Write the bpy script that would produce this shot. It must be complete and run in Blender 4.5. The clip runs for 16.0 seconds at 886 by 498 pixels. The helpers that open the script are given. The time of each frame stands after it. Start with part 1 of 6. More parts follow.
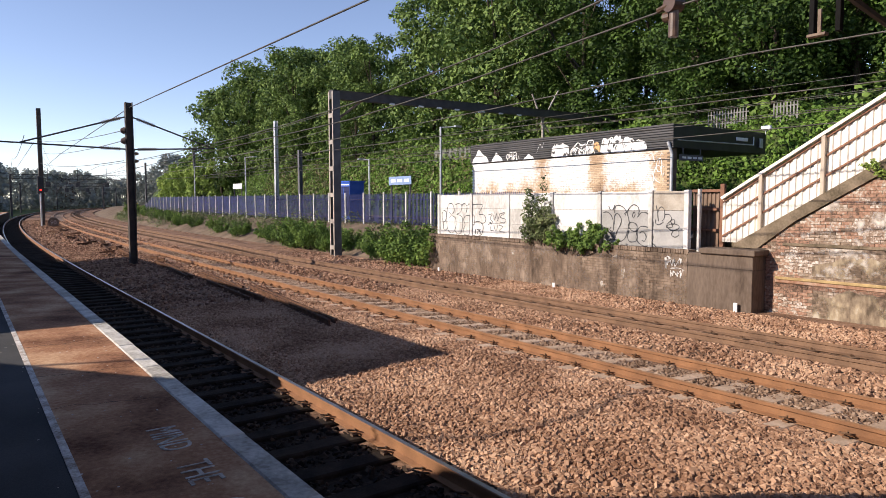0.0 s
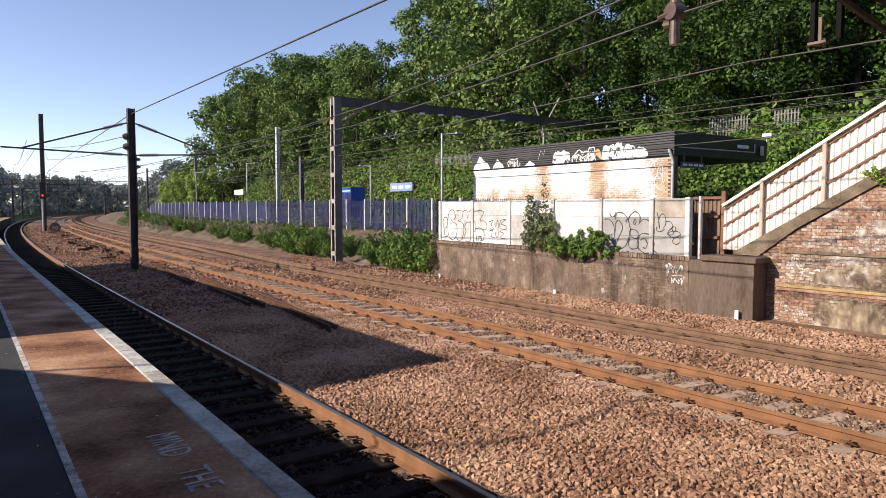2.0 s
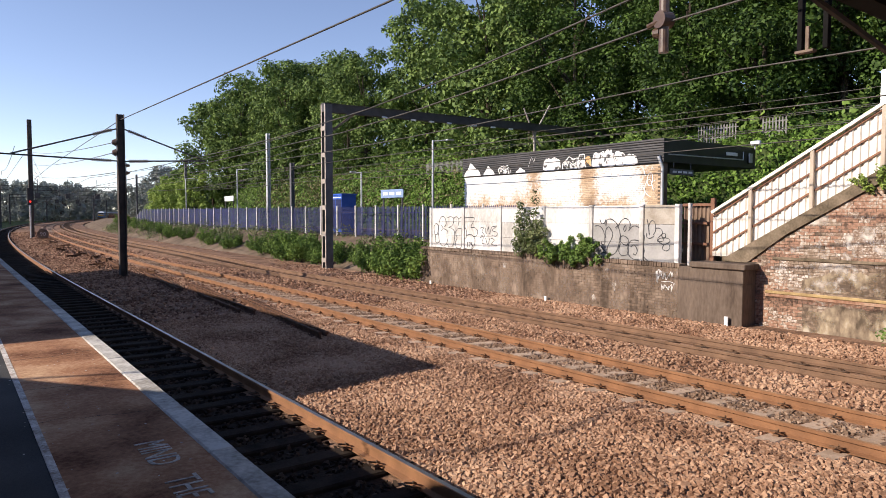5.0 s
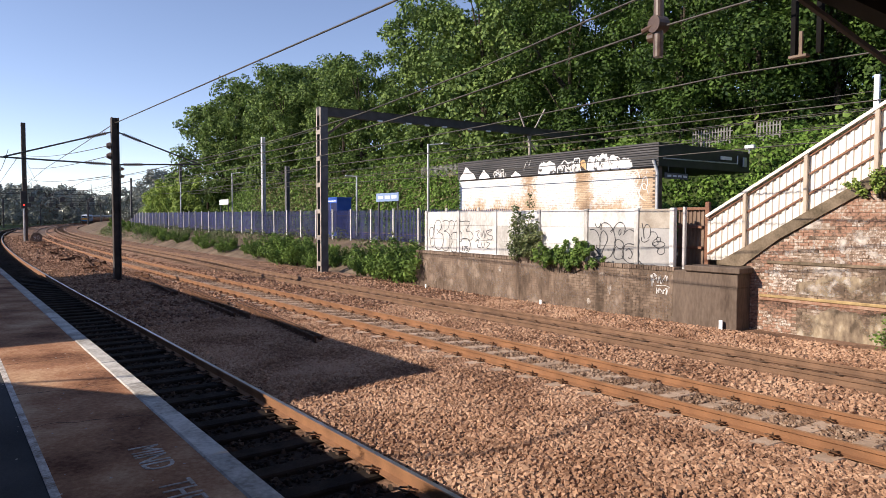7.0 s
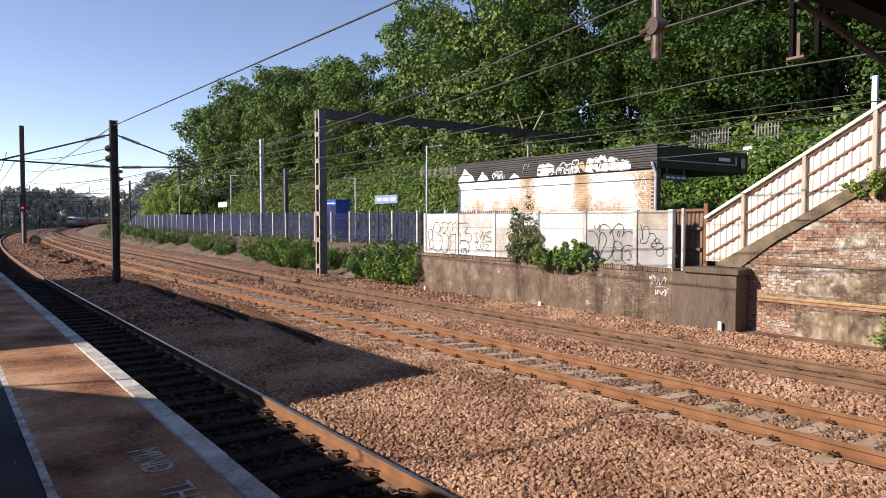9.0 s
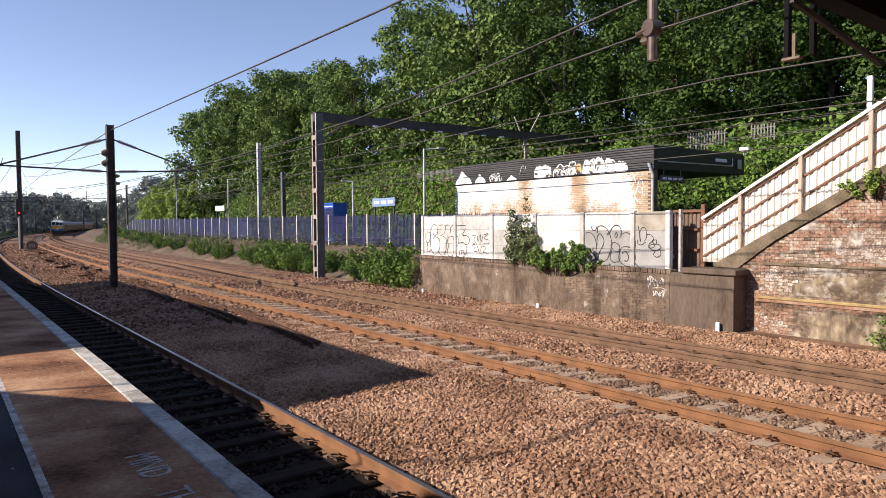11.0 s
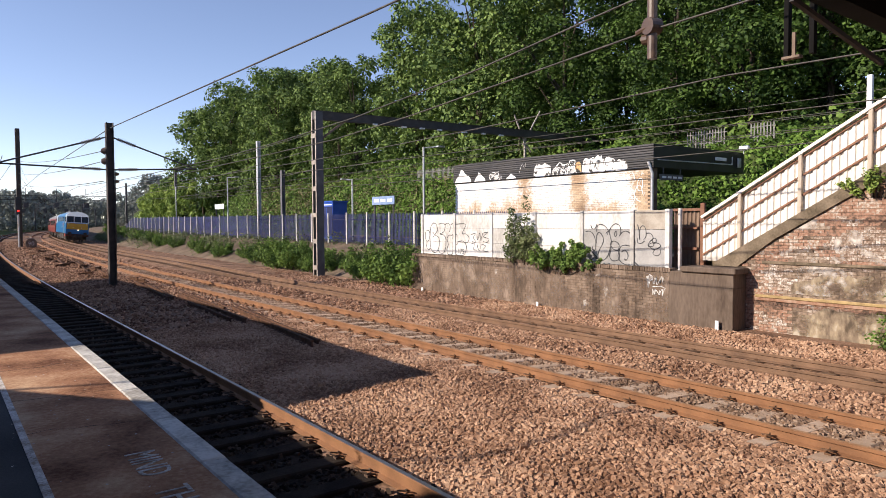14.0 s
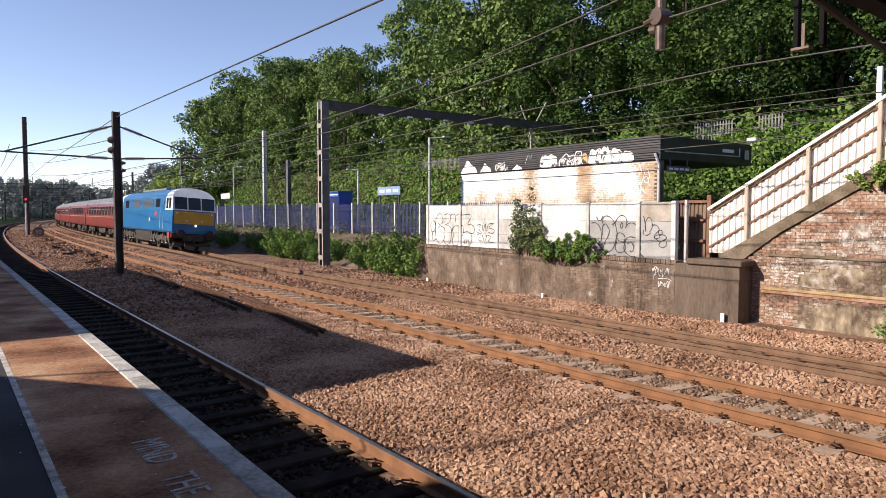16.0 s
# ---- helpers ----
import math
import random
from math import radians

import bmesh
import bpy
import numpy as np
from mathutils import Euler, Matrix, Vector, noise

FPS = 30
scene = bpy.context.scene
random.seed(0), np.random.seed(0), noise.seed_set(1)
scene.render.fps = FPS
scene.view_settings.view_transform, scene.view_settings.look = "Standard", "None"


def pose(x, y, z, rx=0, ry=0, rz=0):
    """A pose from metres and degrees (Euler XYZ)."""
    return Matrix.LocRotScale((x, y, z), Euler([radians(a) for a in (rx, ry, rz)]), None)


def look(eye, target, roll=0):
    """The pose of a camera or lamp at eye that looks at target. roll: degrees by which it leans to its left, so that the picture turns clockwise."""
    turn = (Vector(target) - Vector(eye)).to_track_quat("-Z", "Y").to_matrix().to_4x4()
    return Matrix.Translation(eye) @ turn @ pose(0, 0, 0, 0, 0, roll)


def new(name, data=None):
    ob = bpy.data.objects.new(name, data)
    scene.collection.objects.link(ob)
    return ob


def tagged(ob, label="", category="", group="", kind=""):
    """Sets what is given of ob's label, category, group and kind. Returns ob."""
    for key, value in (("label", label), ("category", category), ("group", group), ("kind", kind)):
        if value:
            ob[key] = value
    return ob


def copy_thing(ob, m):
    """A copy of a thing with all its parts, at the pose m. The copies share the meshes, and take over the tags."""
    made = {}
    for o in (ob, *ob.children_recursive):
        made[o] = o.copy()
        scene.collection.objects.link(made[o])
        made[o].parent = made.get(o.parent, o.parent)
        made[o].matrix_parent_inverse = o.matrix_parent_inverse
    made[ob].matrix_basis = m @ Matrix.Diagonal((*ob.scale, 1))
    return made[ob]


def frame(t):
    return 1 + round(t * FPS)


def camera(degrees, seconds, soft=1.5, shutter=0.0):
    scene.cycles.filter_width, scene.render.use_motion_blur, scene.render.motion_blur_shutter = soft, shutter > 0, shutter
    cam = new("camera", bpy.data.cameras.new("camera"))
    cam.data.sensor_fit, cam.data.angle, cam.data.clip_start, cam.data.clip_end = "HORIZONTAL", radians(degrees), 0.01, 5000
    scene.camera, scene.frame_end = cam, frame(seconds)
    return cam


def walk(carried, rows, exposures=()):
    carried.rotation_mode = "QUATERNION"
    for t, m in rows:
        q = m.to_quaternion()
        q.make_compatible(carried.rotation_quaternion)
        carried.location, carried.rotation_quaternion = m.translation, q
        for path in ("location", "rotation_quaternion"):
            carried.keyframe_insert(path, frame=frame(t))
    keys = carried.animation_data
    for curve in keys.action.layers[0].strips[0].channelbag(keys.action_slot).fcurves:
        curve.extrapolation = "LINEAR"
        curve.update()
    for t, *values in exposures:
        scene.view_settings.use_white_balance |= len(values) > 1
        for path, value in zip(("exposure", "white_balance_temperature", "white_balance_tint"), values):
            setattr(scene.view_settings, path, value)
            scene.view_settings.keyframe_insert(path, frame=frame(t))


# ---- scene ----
cam = camera(66.32, 16.0, soft=0.6)
EYE = (0.0, 0.0, 2.5)
# the eye stays put and the holder's wrist pans and tilts a little: seconds, Euler degrees
TURNS = [
    (0.0, 86.032, 0.129, 54.448), (0.5, 86.241, -0.111, 54.528), (1.0, 86.271, -0.134, 54.432),
    (1.5, 86.479, -0.133, 54.589), (2.0, 86.580, -0.029, 54.542), (2.5, 86.827, 0.061, 54.137),
    (3.0, 86.748, 0.260, 54.021), (3.5, 86.990, -0.203, 54.082), (4.0, 86.884, -0.152, 54.016),
    (6.5, 87.524, -0.090, 53.393), (7.0, 87.445, -0.115, 53.375), (7.5, 87.480, -0.100, 53.256),
    (8.0, 87.435, -0.040, 53.355), (8.5, 87.546, 0.012, 53.280), (9.0, 87.614, 0.005, 53.277),
    (11.5, 87.905, 0.448, 52.964), (12.0, 87.950, 0.348, 52.766), (12.5, 87.738, 0.362, 52.746),
    (13.0, 87.845, 0.304, 52.695), (13.5, 87.809, 0.347, 52.802), (14.0, 87.684, 0.311, 53.030),
    (14.5, 87.521, 0.420, 53.059), (15.0, 87.387, 0.140, 53.148), (15.5, 87.091, 0.147, 53.257),
    (16.0, 86.900, 0.000, 53.500)]
walk(cam, [(t, pose(*EYE, rx, ry, rz)) for t, rx, ry, rz in TURNS])

# ---- light ----
SUN_WAY = Vector((0.66, 1.78, -1.0))
world = bpy.data.worlds.new("sky")
scene.world = world
world.use_nodes = True
_n = world.node_tree.nodes
sky = _n.new("ShaderNodeTexSky")
sky.sky_type = 'NISHITA'
sky.sun_disc = False
sky.sun_elevation = math.atan2(1.0, math.hypot(0.66, 1.78))
sky.sun_rotation = math.atan2(-0.66, -1.78)
sky.air_density, sky.dust_density, sky.ozone_density = 0.65, 0.0, 1.6
_tint = _n.new("ShaderNodeVectorMath")
_tint.operation = 'MULTIPLY'
_tint.inputs[1].default_value = (1.19, 1.0, 0.97)
world.node_tree.links.new(sky.outputs[0], _tint.inputs[0])
world.node_tree.links.new(_tint.outputs[0], _n["Background"].inputs[0])
_n["Background"].inputs[1].default_value = 0.152
sun = new("sun", bpy.data.lights.new("sun", 'SUN'))
sun.data.energy, sun.data.angle, sun.data.color = 5.0, radians(0.53), (1.0, 0.865, 0.73)
sun.matrix_world = look((-40, -65, 50), Vector((-40, -65, 50)) + SUN_WAY)
scene.view_settings.exposure = 0.47


# ---- materials ----
def mat(name, cols, scale=3.0, rough=0.8, metal=0.0, bump=0.0, bscale=40.0, fine=25.0, rand=0.0, island=0.0, fine_amt=0.35, stretch=(1, 1, 1)):
    """Two scales of noise between colours; rand/island vary the value by object or by loose piece."""
    m = bpy.data.materials.new(name)
    m.use_nodes = True
    nt = m.node_tree
    N, L = nt.nodes, nt.links
    b = N["Principled BSDF"]
    b.inputs["Roughness"].default_value = rough
    b.inputs["Metallic"].default_value = metal
    if rough >= 0.85:
        b.inputs["Specular IOR Level"].default_value = 0.15
    tc = N.new("ShaderNodeNewGeometry")
    mp = N.new("ShaderNodeMapping")
    mp.inputs["Scale"].default_value = stretch
    L.new(tc.outputs["Position"], mp.inputs[0])
    n1, n2 = N.new("ShaderNodeTexNoise"), N.new("ShaderNodeTexNoise")
    n1.inputs["Scale"].default_value, n1.inputs["Detail"].default_value = scale, 6
    n2.inputs["Scale"].default_value, n2.inputs["Detail"].default_value = fine, 4
    L.new(mp.outputs[0], n1.inputs[0]), L.new(mp.outputs[0], n2.inputs[0])
    mx = N.new("ShaderNodeMath")
    mx.operation = 'MULTIPLY_ADD'
    mx.inputs[1].default_value = fine_amt
    L.new(n2.outputs[0], mx.inputs[0])
    sc = N.new("ShaderNodeMath")
    sc.operation = 'MULTIPLY_ADD'
    sc.inputs[1].default_value, sc.inputs[2].default_value = 1.0, -fine_amt / 2
    L.new(n1.outputs[0], sc.inputs[0]), L.new(sc.outputs[0], mx.inputs[2])
    last = mx.outputs[0]
    if rand or island:
        src = N.new("ShaderNodeObjectInfo").outputs["Random"] if rand else tc.outputs["Random Per Island"]
        ad = N.new("ShaderNodeMath")
        ad.operation = 'MULTIPLY_ADD'
        ad.inputs[1].default_value = rand or island
        L.new(src, ad.inputs[0])
        of = N.new("ShaderNodeMath")
        of.operation = 'ADD'
        of.inputs[1].default_value = -(rand or island) / 2
        L.new(last, of.inputs[0]), L.new(of.outputs[0], ad.inputs[2])
        last = ad.outputs[0]
    cr = N.new("ShaderNodeValToRGB")
    e = cr.color_ramp.elements
    lo, hi = 0.28, 0.72
    e[0].position, e[1].position = lo, hi
    e[0].color, e[1].color = (*cols[0], 1), (*cols[-1], 1)
    for i, c in enumerate(cols[1:-1], 1):
        x = e.new(lo + (hi - lo) * i / (len(cols) - 1))
        x.color = (*c, 1)
    L.new(last, cr.inputs[0]), L.new(cr.outputs[0], b.inputs["Base Color"])
    if bump:
        n3, bp = N.new("ShaderNodeTexNoise"), N.new("ShaderNodeBump")
        n3.inputs["Scale"].default_value, n3.inputs["Detail"].default_value = bscale, 5
        bp.inputs["Strength"].default_value, bp.inputs["Distance"].default_value = bump, 0.02
        L.new(mp.outputs[0], n3.inputs[0]), L.new(n3.outputs[0], bp.inputs["Height"]), L.new(bp.outputs[0], b.inputs["Normal"])
    return m


def leafmat(name, dark, light, trans=0.16):
    m = mat(name, (dark, light), scale=0.75, fine=3.0, rough=0.7, island=0.3, fine_amt=0.35)
    m.node_tree.nodes["Principled BSDF"].inputs["Specular IOR Level"].default_value = 0.25
    nt = m.node_tree
    b = nt.nodes["Principled BSDF"]
    tr, mx = nt.nodes.new("ShaderNodeBsdfTranslucent"), nt.nodes.new("ShaderNodeMixShader")
    mx.inputs[0].default_value = trans
    col = b.inputs["Base Color"].links[0].from_socket
    nt.links.new(col, tr.inputs[0]), nt.links.new(b.outputs[0], mx.inputs[1]), nt.links.new(tr.outputs[0], mx.inputs[2])
    nt.links.new(mx.outputs[0], nt.nodes["Material Output"].inputs[0])
    return m


def glow(name, col, power):
    m = bpy.data.materials.new(name)
    m.use_nodes = True
    b = m.node_tree.nodes["Principled BSDF"]
    b.inputs["Base Color"].default_value = (*col, 1)
    b.inputs["Emission Color"].default_value, b.inputs["Emission Strength"].default_value = (*col, 1), power
    return m


M_BALLAST = mat("ballast_bed", ((0.10, 0.06, 0.04), (0.22, 0.13, 0.085), (0.31, 0.195, 0.135)), scale=1.2, fine=22, bump=0.9, bscale=24, rough=0.95, fine_amt=0.8)
# oil plus the platform's deep shade, both put into the bed colour
M_OILSHADEBED = mat("oily_shade_dark_bed", ((0.012, 0.009, 0.007), (0.045, 0.03, 0.022)), scale=2.0, fine=24, bump=0.9, bscale=26, rough=0.95, fine_amt=0.8)
M_STONE = mat("ballast_stone", ((0.185, 0.10, 0.062), (0.36, 0.215, 0.138), (0.51, 0.335, 0.225)), scale=0.8, fine=30, rough=0.92, island=0.34)
M_STONERUST = mat("rust_dusted_stone", ((0.13, 0.07, 0.046), (0.28, 0.16, 0.104), (0.42, 0.265, 0.182)), scale=0.8, fine=30, rough=0.92, island=0.6)
M_STONEGREY = mat("grey_ballast_stone", ((0.15, 0.095, 0.064), (0.26, 0.175, 0.122), (0.36, 0.26, 0.19)), scale=0.8, fine=30, rough=0.92, island=0.5)
M_RAIL = mat("rusty_rail", ((0.165, 0.076, 0.034), (0.28, 0.135, 0.062)), scale=3, fine=60, rough=0.8, bump=0.2, bscale=120)
M_RAILDULL = mat("dull_rail", ((0.11, 0.06, 0.034), (0.21, 0.12, 0.07)), scale=3, fine=60, rough=0.75, bump=0.2, bscale=120)
M_RAILTOP = mat("polished_rail_head", ((0.30, 0.25, 0.21), (0.45, 0.40, 0.36)), scale=3, fine=80, rough=0.30, metal=0.9)
M_RAILTOPRUST = mat("rusty_rail_head", ((0.33, 0.17, 0.08), (0.45, 0.26, 0.14)), scale=3, fine=80, rough=0.55, metal=0.2)
M_SLEEPER = mat("concrete_sleeper", ((0.40, 0.285, 0.20), (0.58, 0.43, 0.32)), scale=4, fine=40, rough=0.9, bump=0.3, bscale=90, rand=0.25)
# sleepers darkened further to carry the shade beside the platform
M_SLEEPERDARK = mat("shade_dark_old_sleeper", ((0.012, 0.009, 0.008), (0.038, 0.028, 0.021)), scale=4, fine=40, rough=0.95, bump=0.4, bscale=70, rand=0.25)
M_SLEEPERBROWN = mat("grimy_brown_sleeper", ((0.11, 0.068, 0.042), (0.23, 0.148, 0.095)), scale=4, fine=40, rough=0.9, bump=0.3, bscale=90, rand=0.2)
M_CLIP = mat("rusty_clip", ((0.045, 0.028, 0.019), (0.13, 0.078, 0.05)), scale=20, fine=90, rough=0.8)
M_CLIPRUST = mat("rust_dusted_clip", ((0.09, 0.05, 0.03), (0.19, 0.112, 0.068)), scale=20, fine=90, rough=0.85)
M_PLATRED = mat("red_brown_asphalt", ((0.13, 0.055, 0.031), (0.385, 0.198, 0.112), (0.64, 0.43, 0.27)), scale=1.3, fine=30, rough=0.9, bump=0.35, bscale=160)
M_PLATGREY = mat("dark_asphalt", ((0.045, 0.047, 0.05), (0.085, 0.085, 0.088)), scale=1.1, fine=45, rough=0.92, bump=0.35, bscale=180)
M_COPING = mat("worn_white_coping", ((0.30, 0.28, 0.25), (0.66, 0.64, 0.60)), scale=4.5, fine=28, rough=0.85, bump=0.25, bscale=80, rand=0.2, fine_amt=0.6)
M_WORNPAINT = mat("worn_white_paint", ((0.30, 0.24, 0.20), (0.72, 0.69, 0.66)), scale=9, fine=50, rough=0.85, fine_amt=0.8)
M_PLATFACE = mat("sooty_brick", ((0.03, 0.025, 0.02), (0.09, 0.07, 0.055)), scale=3, fine=20, rough=0.95, bump=0.4)
M_EARTH = mat("dry_earth", ((0.085, 0.064, 0.046), (0.23, 0.172, 0.125)), scale=0.7, fine=14, rough=1, bump=0.6, bscale=12)
M_GRASS = mat("rough_grass", ((0.022, 0.04, 0.012), (0.07, 0.095, 0.03)), scale=0.5, fine=9, rough=1, bump=0.7, bscale=9)
M_PLINTH = mat("grimy_brick", ((0.085, 0.062, 0.047), (0.205, 0.15, 0.113), (0.31, 0.24, 0.185)), scale=1.6, fine=11, rough=0.95, bump=0.35, bscale=60, rand=0.12, fine_amt=0.5, stretch=(1, 1, 0.3))
M_MORTAR = mat("sooty_mortar", ((0.08, 0.06, 0.046), (0.24, 0.185, 0.14)), scale=1.6, fine=30, rough=0.95, bump=0.2)
M_RENDER = mat("grey_render", ((0.08, 0.058, 0.045), (0.185, 0.142, 0.112)), scale=2.2, fine=18, rough=0.9, bump=0.15, bscale=50, fine_amt=0.5, stretch=(1, 1, 0.3))
M_REDBRICK = mat("red_brick", ((0.16, 0.09, 0.062), (0.32, 0.18, 0.12), (0.42, 0.29, 0.215)), scale=2.4, fine=16, rough=0.92, bump=0.3, bscale=60, rand=0.3, fine_amt=0.6)
M_WHITEPAINT = mat("white_graffiti_paint", ((0.70, 0.69, 0.67), (0.84, 0.83, 0.81)), scale=2.5, fine=25, rough=0.7)
M_PANEL = mat("painted_concrete_panel", ((0.40, 0.385, 0.36), (0.61, 0.595, 0.575), (0.73, 0.715, 0.70)), scale=1.6, fine=14, rough=0.85, bump=0.12, bscale=60, rand=0.2, fine_amt=0.5, stretch=(1, 1, 0.5))
M_PANELGREY = mat("grey_concrete_panel", ((0.27, 0.265, 0.255), (0.42, 0.41, 0.40)), scale=1.6, fine=18, rough=0.85, bump=0.12, bscale=60, rand=0.2)
M_PANELBUFF = mat("bare_concrete_panel", ((0.30, 0.26, 0.21), (0.48, 0.435, 0.375)), scale=2.6, fine=22, rough=0.9, bump=0.25, bscale=60)
M_SPRAY = mat("black_spray_paint", ((0.025, 0.025, 0.03), (0.05, 0.05, 0.055)), scale=6, fine=30, rough=0.6)
M_DARKSTEEL = mat("dark_weathered_steel", ((0.045, 0.042, 0.045), (0.085, 0.08, 0.08)), scale=2, fine=30, rough=0.7, metal=0.2)
M_RUSTSTEEL = mat("brown_rusted_steel", ((0.10, 0.07, 0.05), (0.22, 0.16, 0.12)), scale=3, fine=40, rough=0.8, bump=0.2)
M_MASTDARK = mat("sooty_brown_mast_steel", ((0.032, 0.026, 0.023), (0.085, 0.066, 0.054)), scale=3, fine=40, rough=0.8, bump=0.2)
M_SCRAP = mat("deep_rust_scrap", ((0.05, 0.026, 0.017), (0.15, 0.08, 0.05)), scale=5, fine=40, rough=0.9, bump=0.3)
M_PALESTEEL = mat("pale_painted_steel", ((0.24, 0.21, 0.18), (0.44, 0.39, 0.34)), scale=2, fine=25, rough=0.7)
M_GALV = mat("galvanised_steel", ((0.42, 0.43, 0.45), (0.60, 0.61, 0.62)), scale=3, fine=30, rough=0.5, metal=0.4)
M_BLACK = mat("black_cladding", ((0.012, 0.012, 0.014), (0.035, 0.034, 0.036)), scale=1.5, fine=20, rough=0.55)
M_BLUEFENCE = mat("blue_paint", ((0.012, 0.015, 0.062), (0.024, 0.028, 0.11)), scale=2, fine=20, rough=0.5, rand=0.2)
M_BLUE = mat("bright_blue_paint", ((0.02, 0.08, 0.42), (0.04, 0.12, 0.52)), scale=2, fine=20, rough=0.45)
M_FENCEPOST = mat("pale_fence_post", ((0.44, 0.42, 0.40), (0.62, 0.60, 0.58)), scale=3, fine=30, rough=0.7)
M_CREAM = mat("cream_corrugated_steel", ((0.70, 0.64, 0.56), (0.84, 0.80, 0.73)), scale=1.2, fine=14, rough=0.55, stretch=(1, 1, 0.4))
M_TANPOST = mat("tan_post", ((0.38, 0.31, 0.235), (0.54, 0.46, 0.37)), scale=2, fine=20, rough=0.7)
M_RUSTRAIL = mat("rust_brown_rail", ((0.14, 0.06, 0.035), (0.26, 0.125, 0.07)), scale=3, fine=30, rough=0.75)
M_COPSTONE = mat("weathered_coping_stone", ((0.085, 0.068, 0.045), (0.27, 0.21, 0.15)), scale=2.5, fine=20, rough=0.95, bump=0.4, bscale=40)
M_OCHRE = mat("ochre_stringcourse", ((0.22, 0.15, 0.075), (0.52, 0.38, 0.19)), scale=3, fine=20, rough=0.9, bump=0.2)
M_WHITE = mat("white_enamel", ((0.74, 0.75, 0.77), (0.82, 0.83, 0.84)), scale=3, fine=20, rough=0.4)
M_SIGNBLUE = mat("pale_blue_sign", ((0.20, 0.29, 0.48), (0.26, 0.35, 0.54)), scale=3, fine=20, rough=0.4)
M_BARK = mat("tree_bark", ((0.03, 0.025, 0.02), (0.085, 0.068, 0.052)), scale=3, fine=20, rough=0.95, bump=0.5, bscale=20)
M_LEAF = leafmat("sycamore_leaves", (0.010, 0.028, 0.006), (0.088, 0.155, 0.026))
# lighter copy of the sycamore leaf: frontal sun and haze put into the colour
M_LEAFMID = leafmat("sun_lightened_wood_leaves", (0.034, 0.068, 0.018), (0.205, 0.295, 0.075))
M_LEAFLIME = leafmat("lime_green_leaves", (0.14, 0.21, 0.04), (0.36, 0.46, 0.11))
M_LEAFBUSH = leafmat("bramble_leaves", (0.05, 0.098, 0.02), (0.21, 0.32, 0.07))
M_LEAFDULL = leafmat("dusty_leaves", (0.07, 0.10, 0.04), (0.22, 0.25, 0.11))
M_LEAFDRY = leafmat("dry_creeper_leaves", (0.075, 0.07, 0.035), (0.26, 0.235, 0.12))
# distance haze is mixed into this pale grey-green leaf colour
M_LEAFFAR = leafmat("haze_toned_far_leaves", (0.20, 0.222, 0.205), (0.27, 0.295, 0.27))
M_LEAFIVY = leafmat("ivy_leaves", (0.055, 0.115, 0.018), (0.19, 0.31, 0.055))
M_MASTGREY = mat("grey_mast_paint", ((0.07, 0.07, 0.08), (0.13, 0.13, 0.14)), scale=2, fine=30, rough=0.7)
M_FASCIA = mat("black_fascia_board", ((0.03, 0.03, 0.032), (0.075, 0.07, 0.07)), scale=1.5, fine=20, rough=0.6, rand=0.25, stretch=(0.3, 1, 1))
M_LOCOBLUE = mat("electric_blue_paint", ((0.007, 0.112, 0.285), (0.014, 0.15, 0.36)), scale=1.0, fine=20, rough=0.35)
M_YELLOW = mat("warning_yellow_paint", ((0.52, 0.28, 0.02), (0.62, 0.35, 0.03)), scale=2, fine=20, rough=0.4)
M_LOCOWHITE = mat("white_cab_paint", ((0.62, 0.64, 0.66), (0.74, 0.76, 0.78)), scale=2, fine=20, rough=0.4)
M_MAROON = mat("maroon_coach_paint", ((0.16, 0.028, 0.024), (0.25, 0.045, 0.038)), scale=0.8, fine=12, rough=0.35)
M_COACHROOF = mat("grey_coach_roof", ((0.15, 0.15, 0.155), (0.25, 0.25, 0.255)), scale=1, fine=12, rough=0.6)
M_BOGIE = mat("oily_bogie_steel", ((0.02, 0.016, 0.013), (0.07, 0.055, 0.042)), scale=4, fine=30, rough=0.8, rand=0.2)
M_REDPAINT = mat("red_buffer_beam", ((0.48, 0.035, 0.02), (0.60, 0.06, 0.03)), scale=3, fine=20, rough=0.5)
# red darkened to carry the shade low on the locomotive's front
M_DULLRED = mat("shade_dark_red_steel", ((0.05, 0.012, 0.009), (0.14, 0.03, 0.02)), scale=4, fine=20, rough=0.7)
M_CREAMLINE = mat("cream_lining", ((0.34, 0.22, 0.12), (0.42, 0.28, 0.16)), scale=3, fine=20, rough=0.5)
M_GLASS = mat("dark_window_glass", ((0.012, 0.014, 0.018), (0.03, 0.034, 0.04)), scale=1, fine=8, rough=0.06)
M_GRILLE = mat("blue_grey_louvres", ((0.03, 0.05, 0.075), (0.07, 0.10, 0.13)), scale=2, fine=30, rough=0.6, stretch=(1, 1, 12))
M_HEADLAMP = glow("headlamp_glass", (1.0, 0.86, 0.6), 1.6)
# near black stands in for the deep shade under the footbridge
M_SHADEBLACK = mat("shade_black_steel", ((0.004, 0.004, 0.004), (0.011, 0.010, 0.010)), scale=2, fine=20, rough=0.9)
# oily stones, with the platform track's shade painted in as well
M_STONEDARK = mat("oily_shade_dark_stone", ((0.010, 0.007, 0.006), (0.030, 0.020, 0.015), (0.07, 0.048, 0.035)), scale=0.8, fine=30, rough=0.85, island=0.7)
M_DIMSTEEL = mat("dull_grey_palisade", ((0.11, 0.11, 0.10), (0.24, 0.24, 0.22)), scale=3, fine=30, rough=0.7)
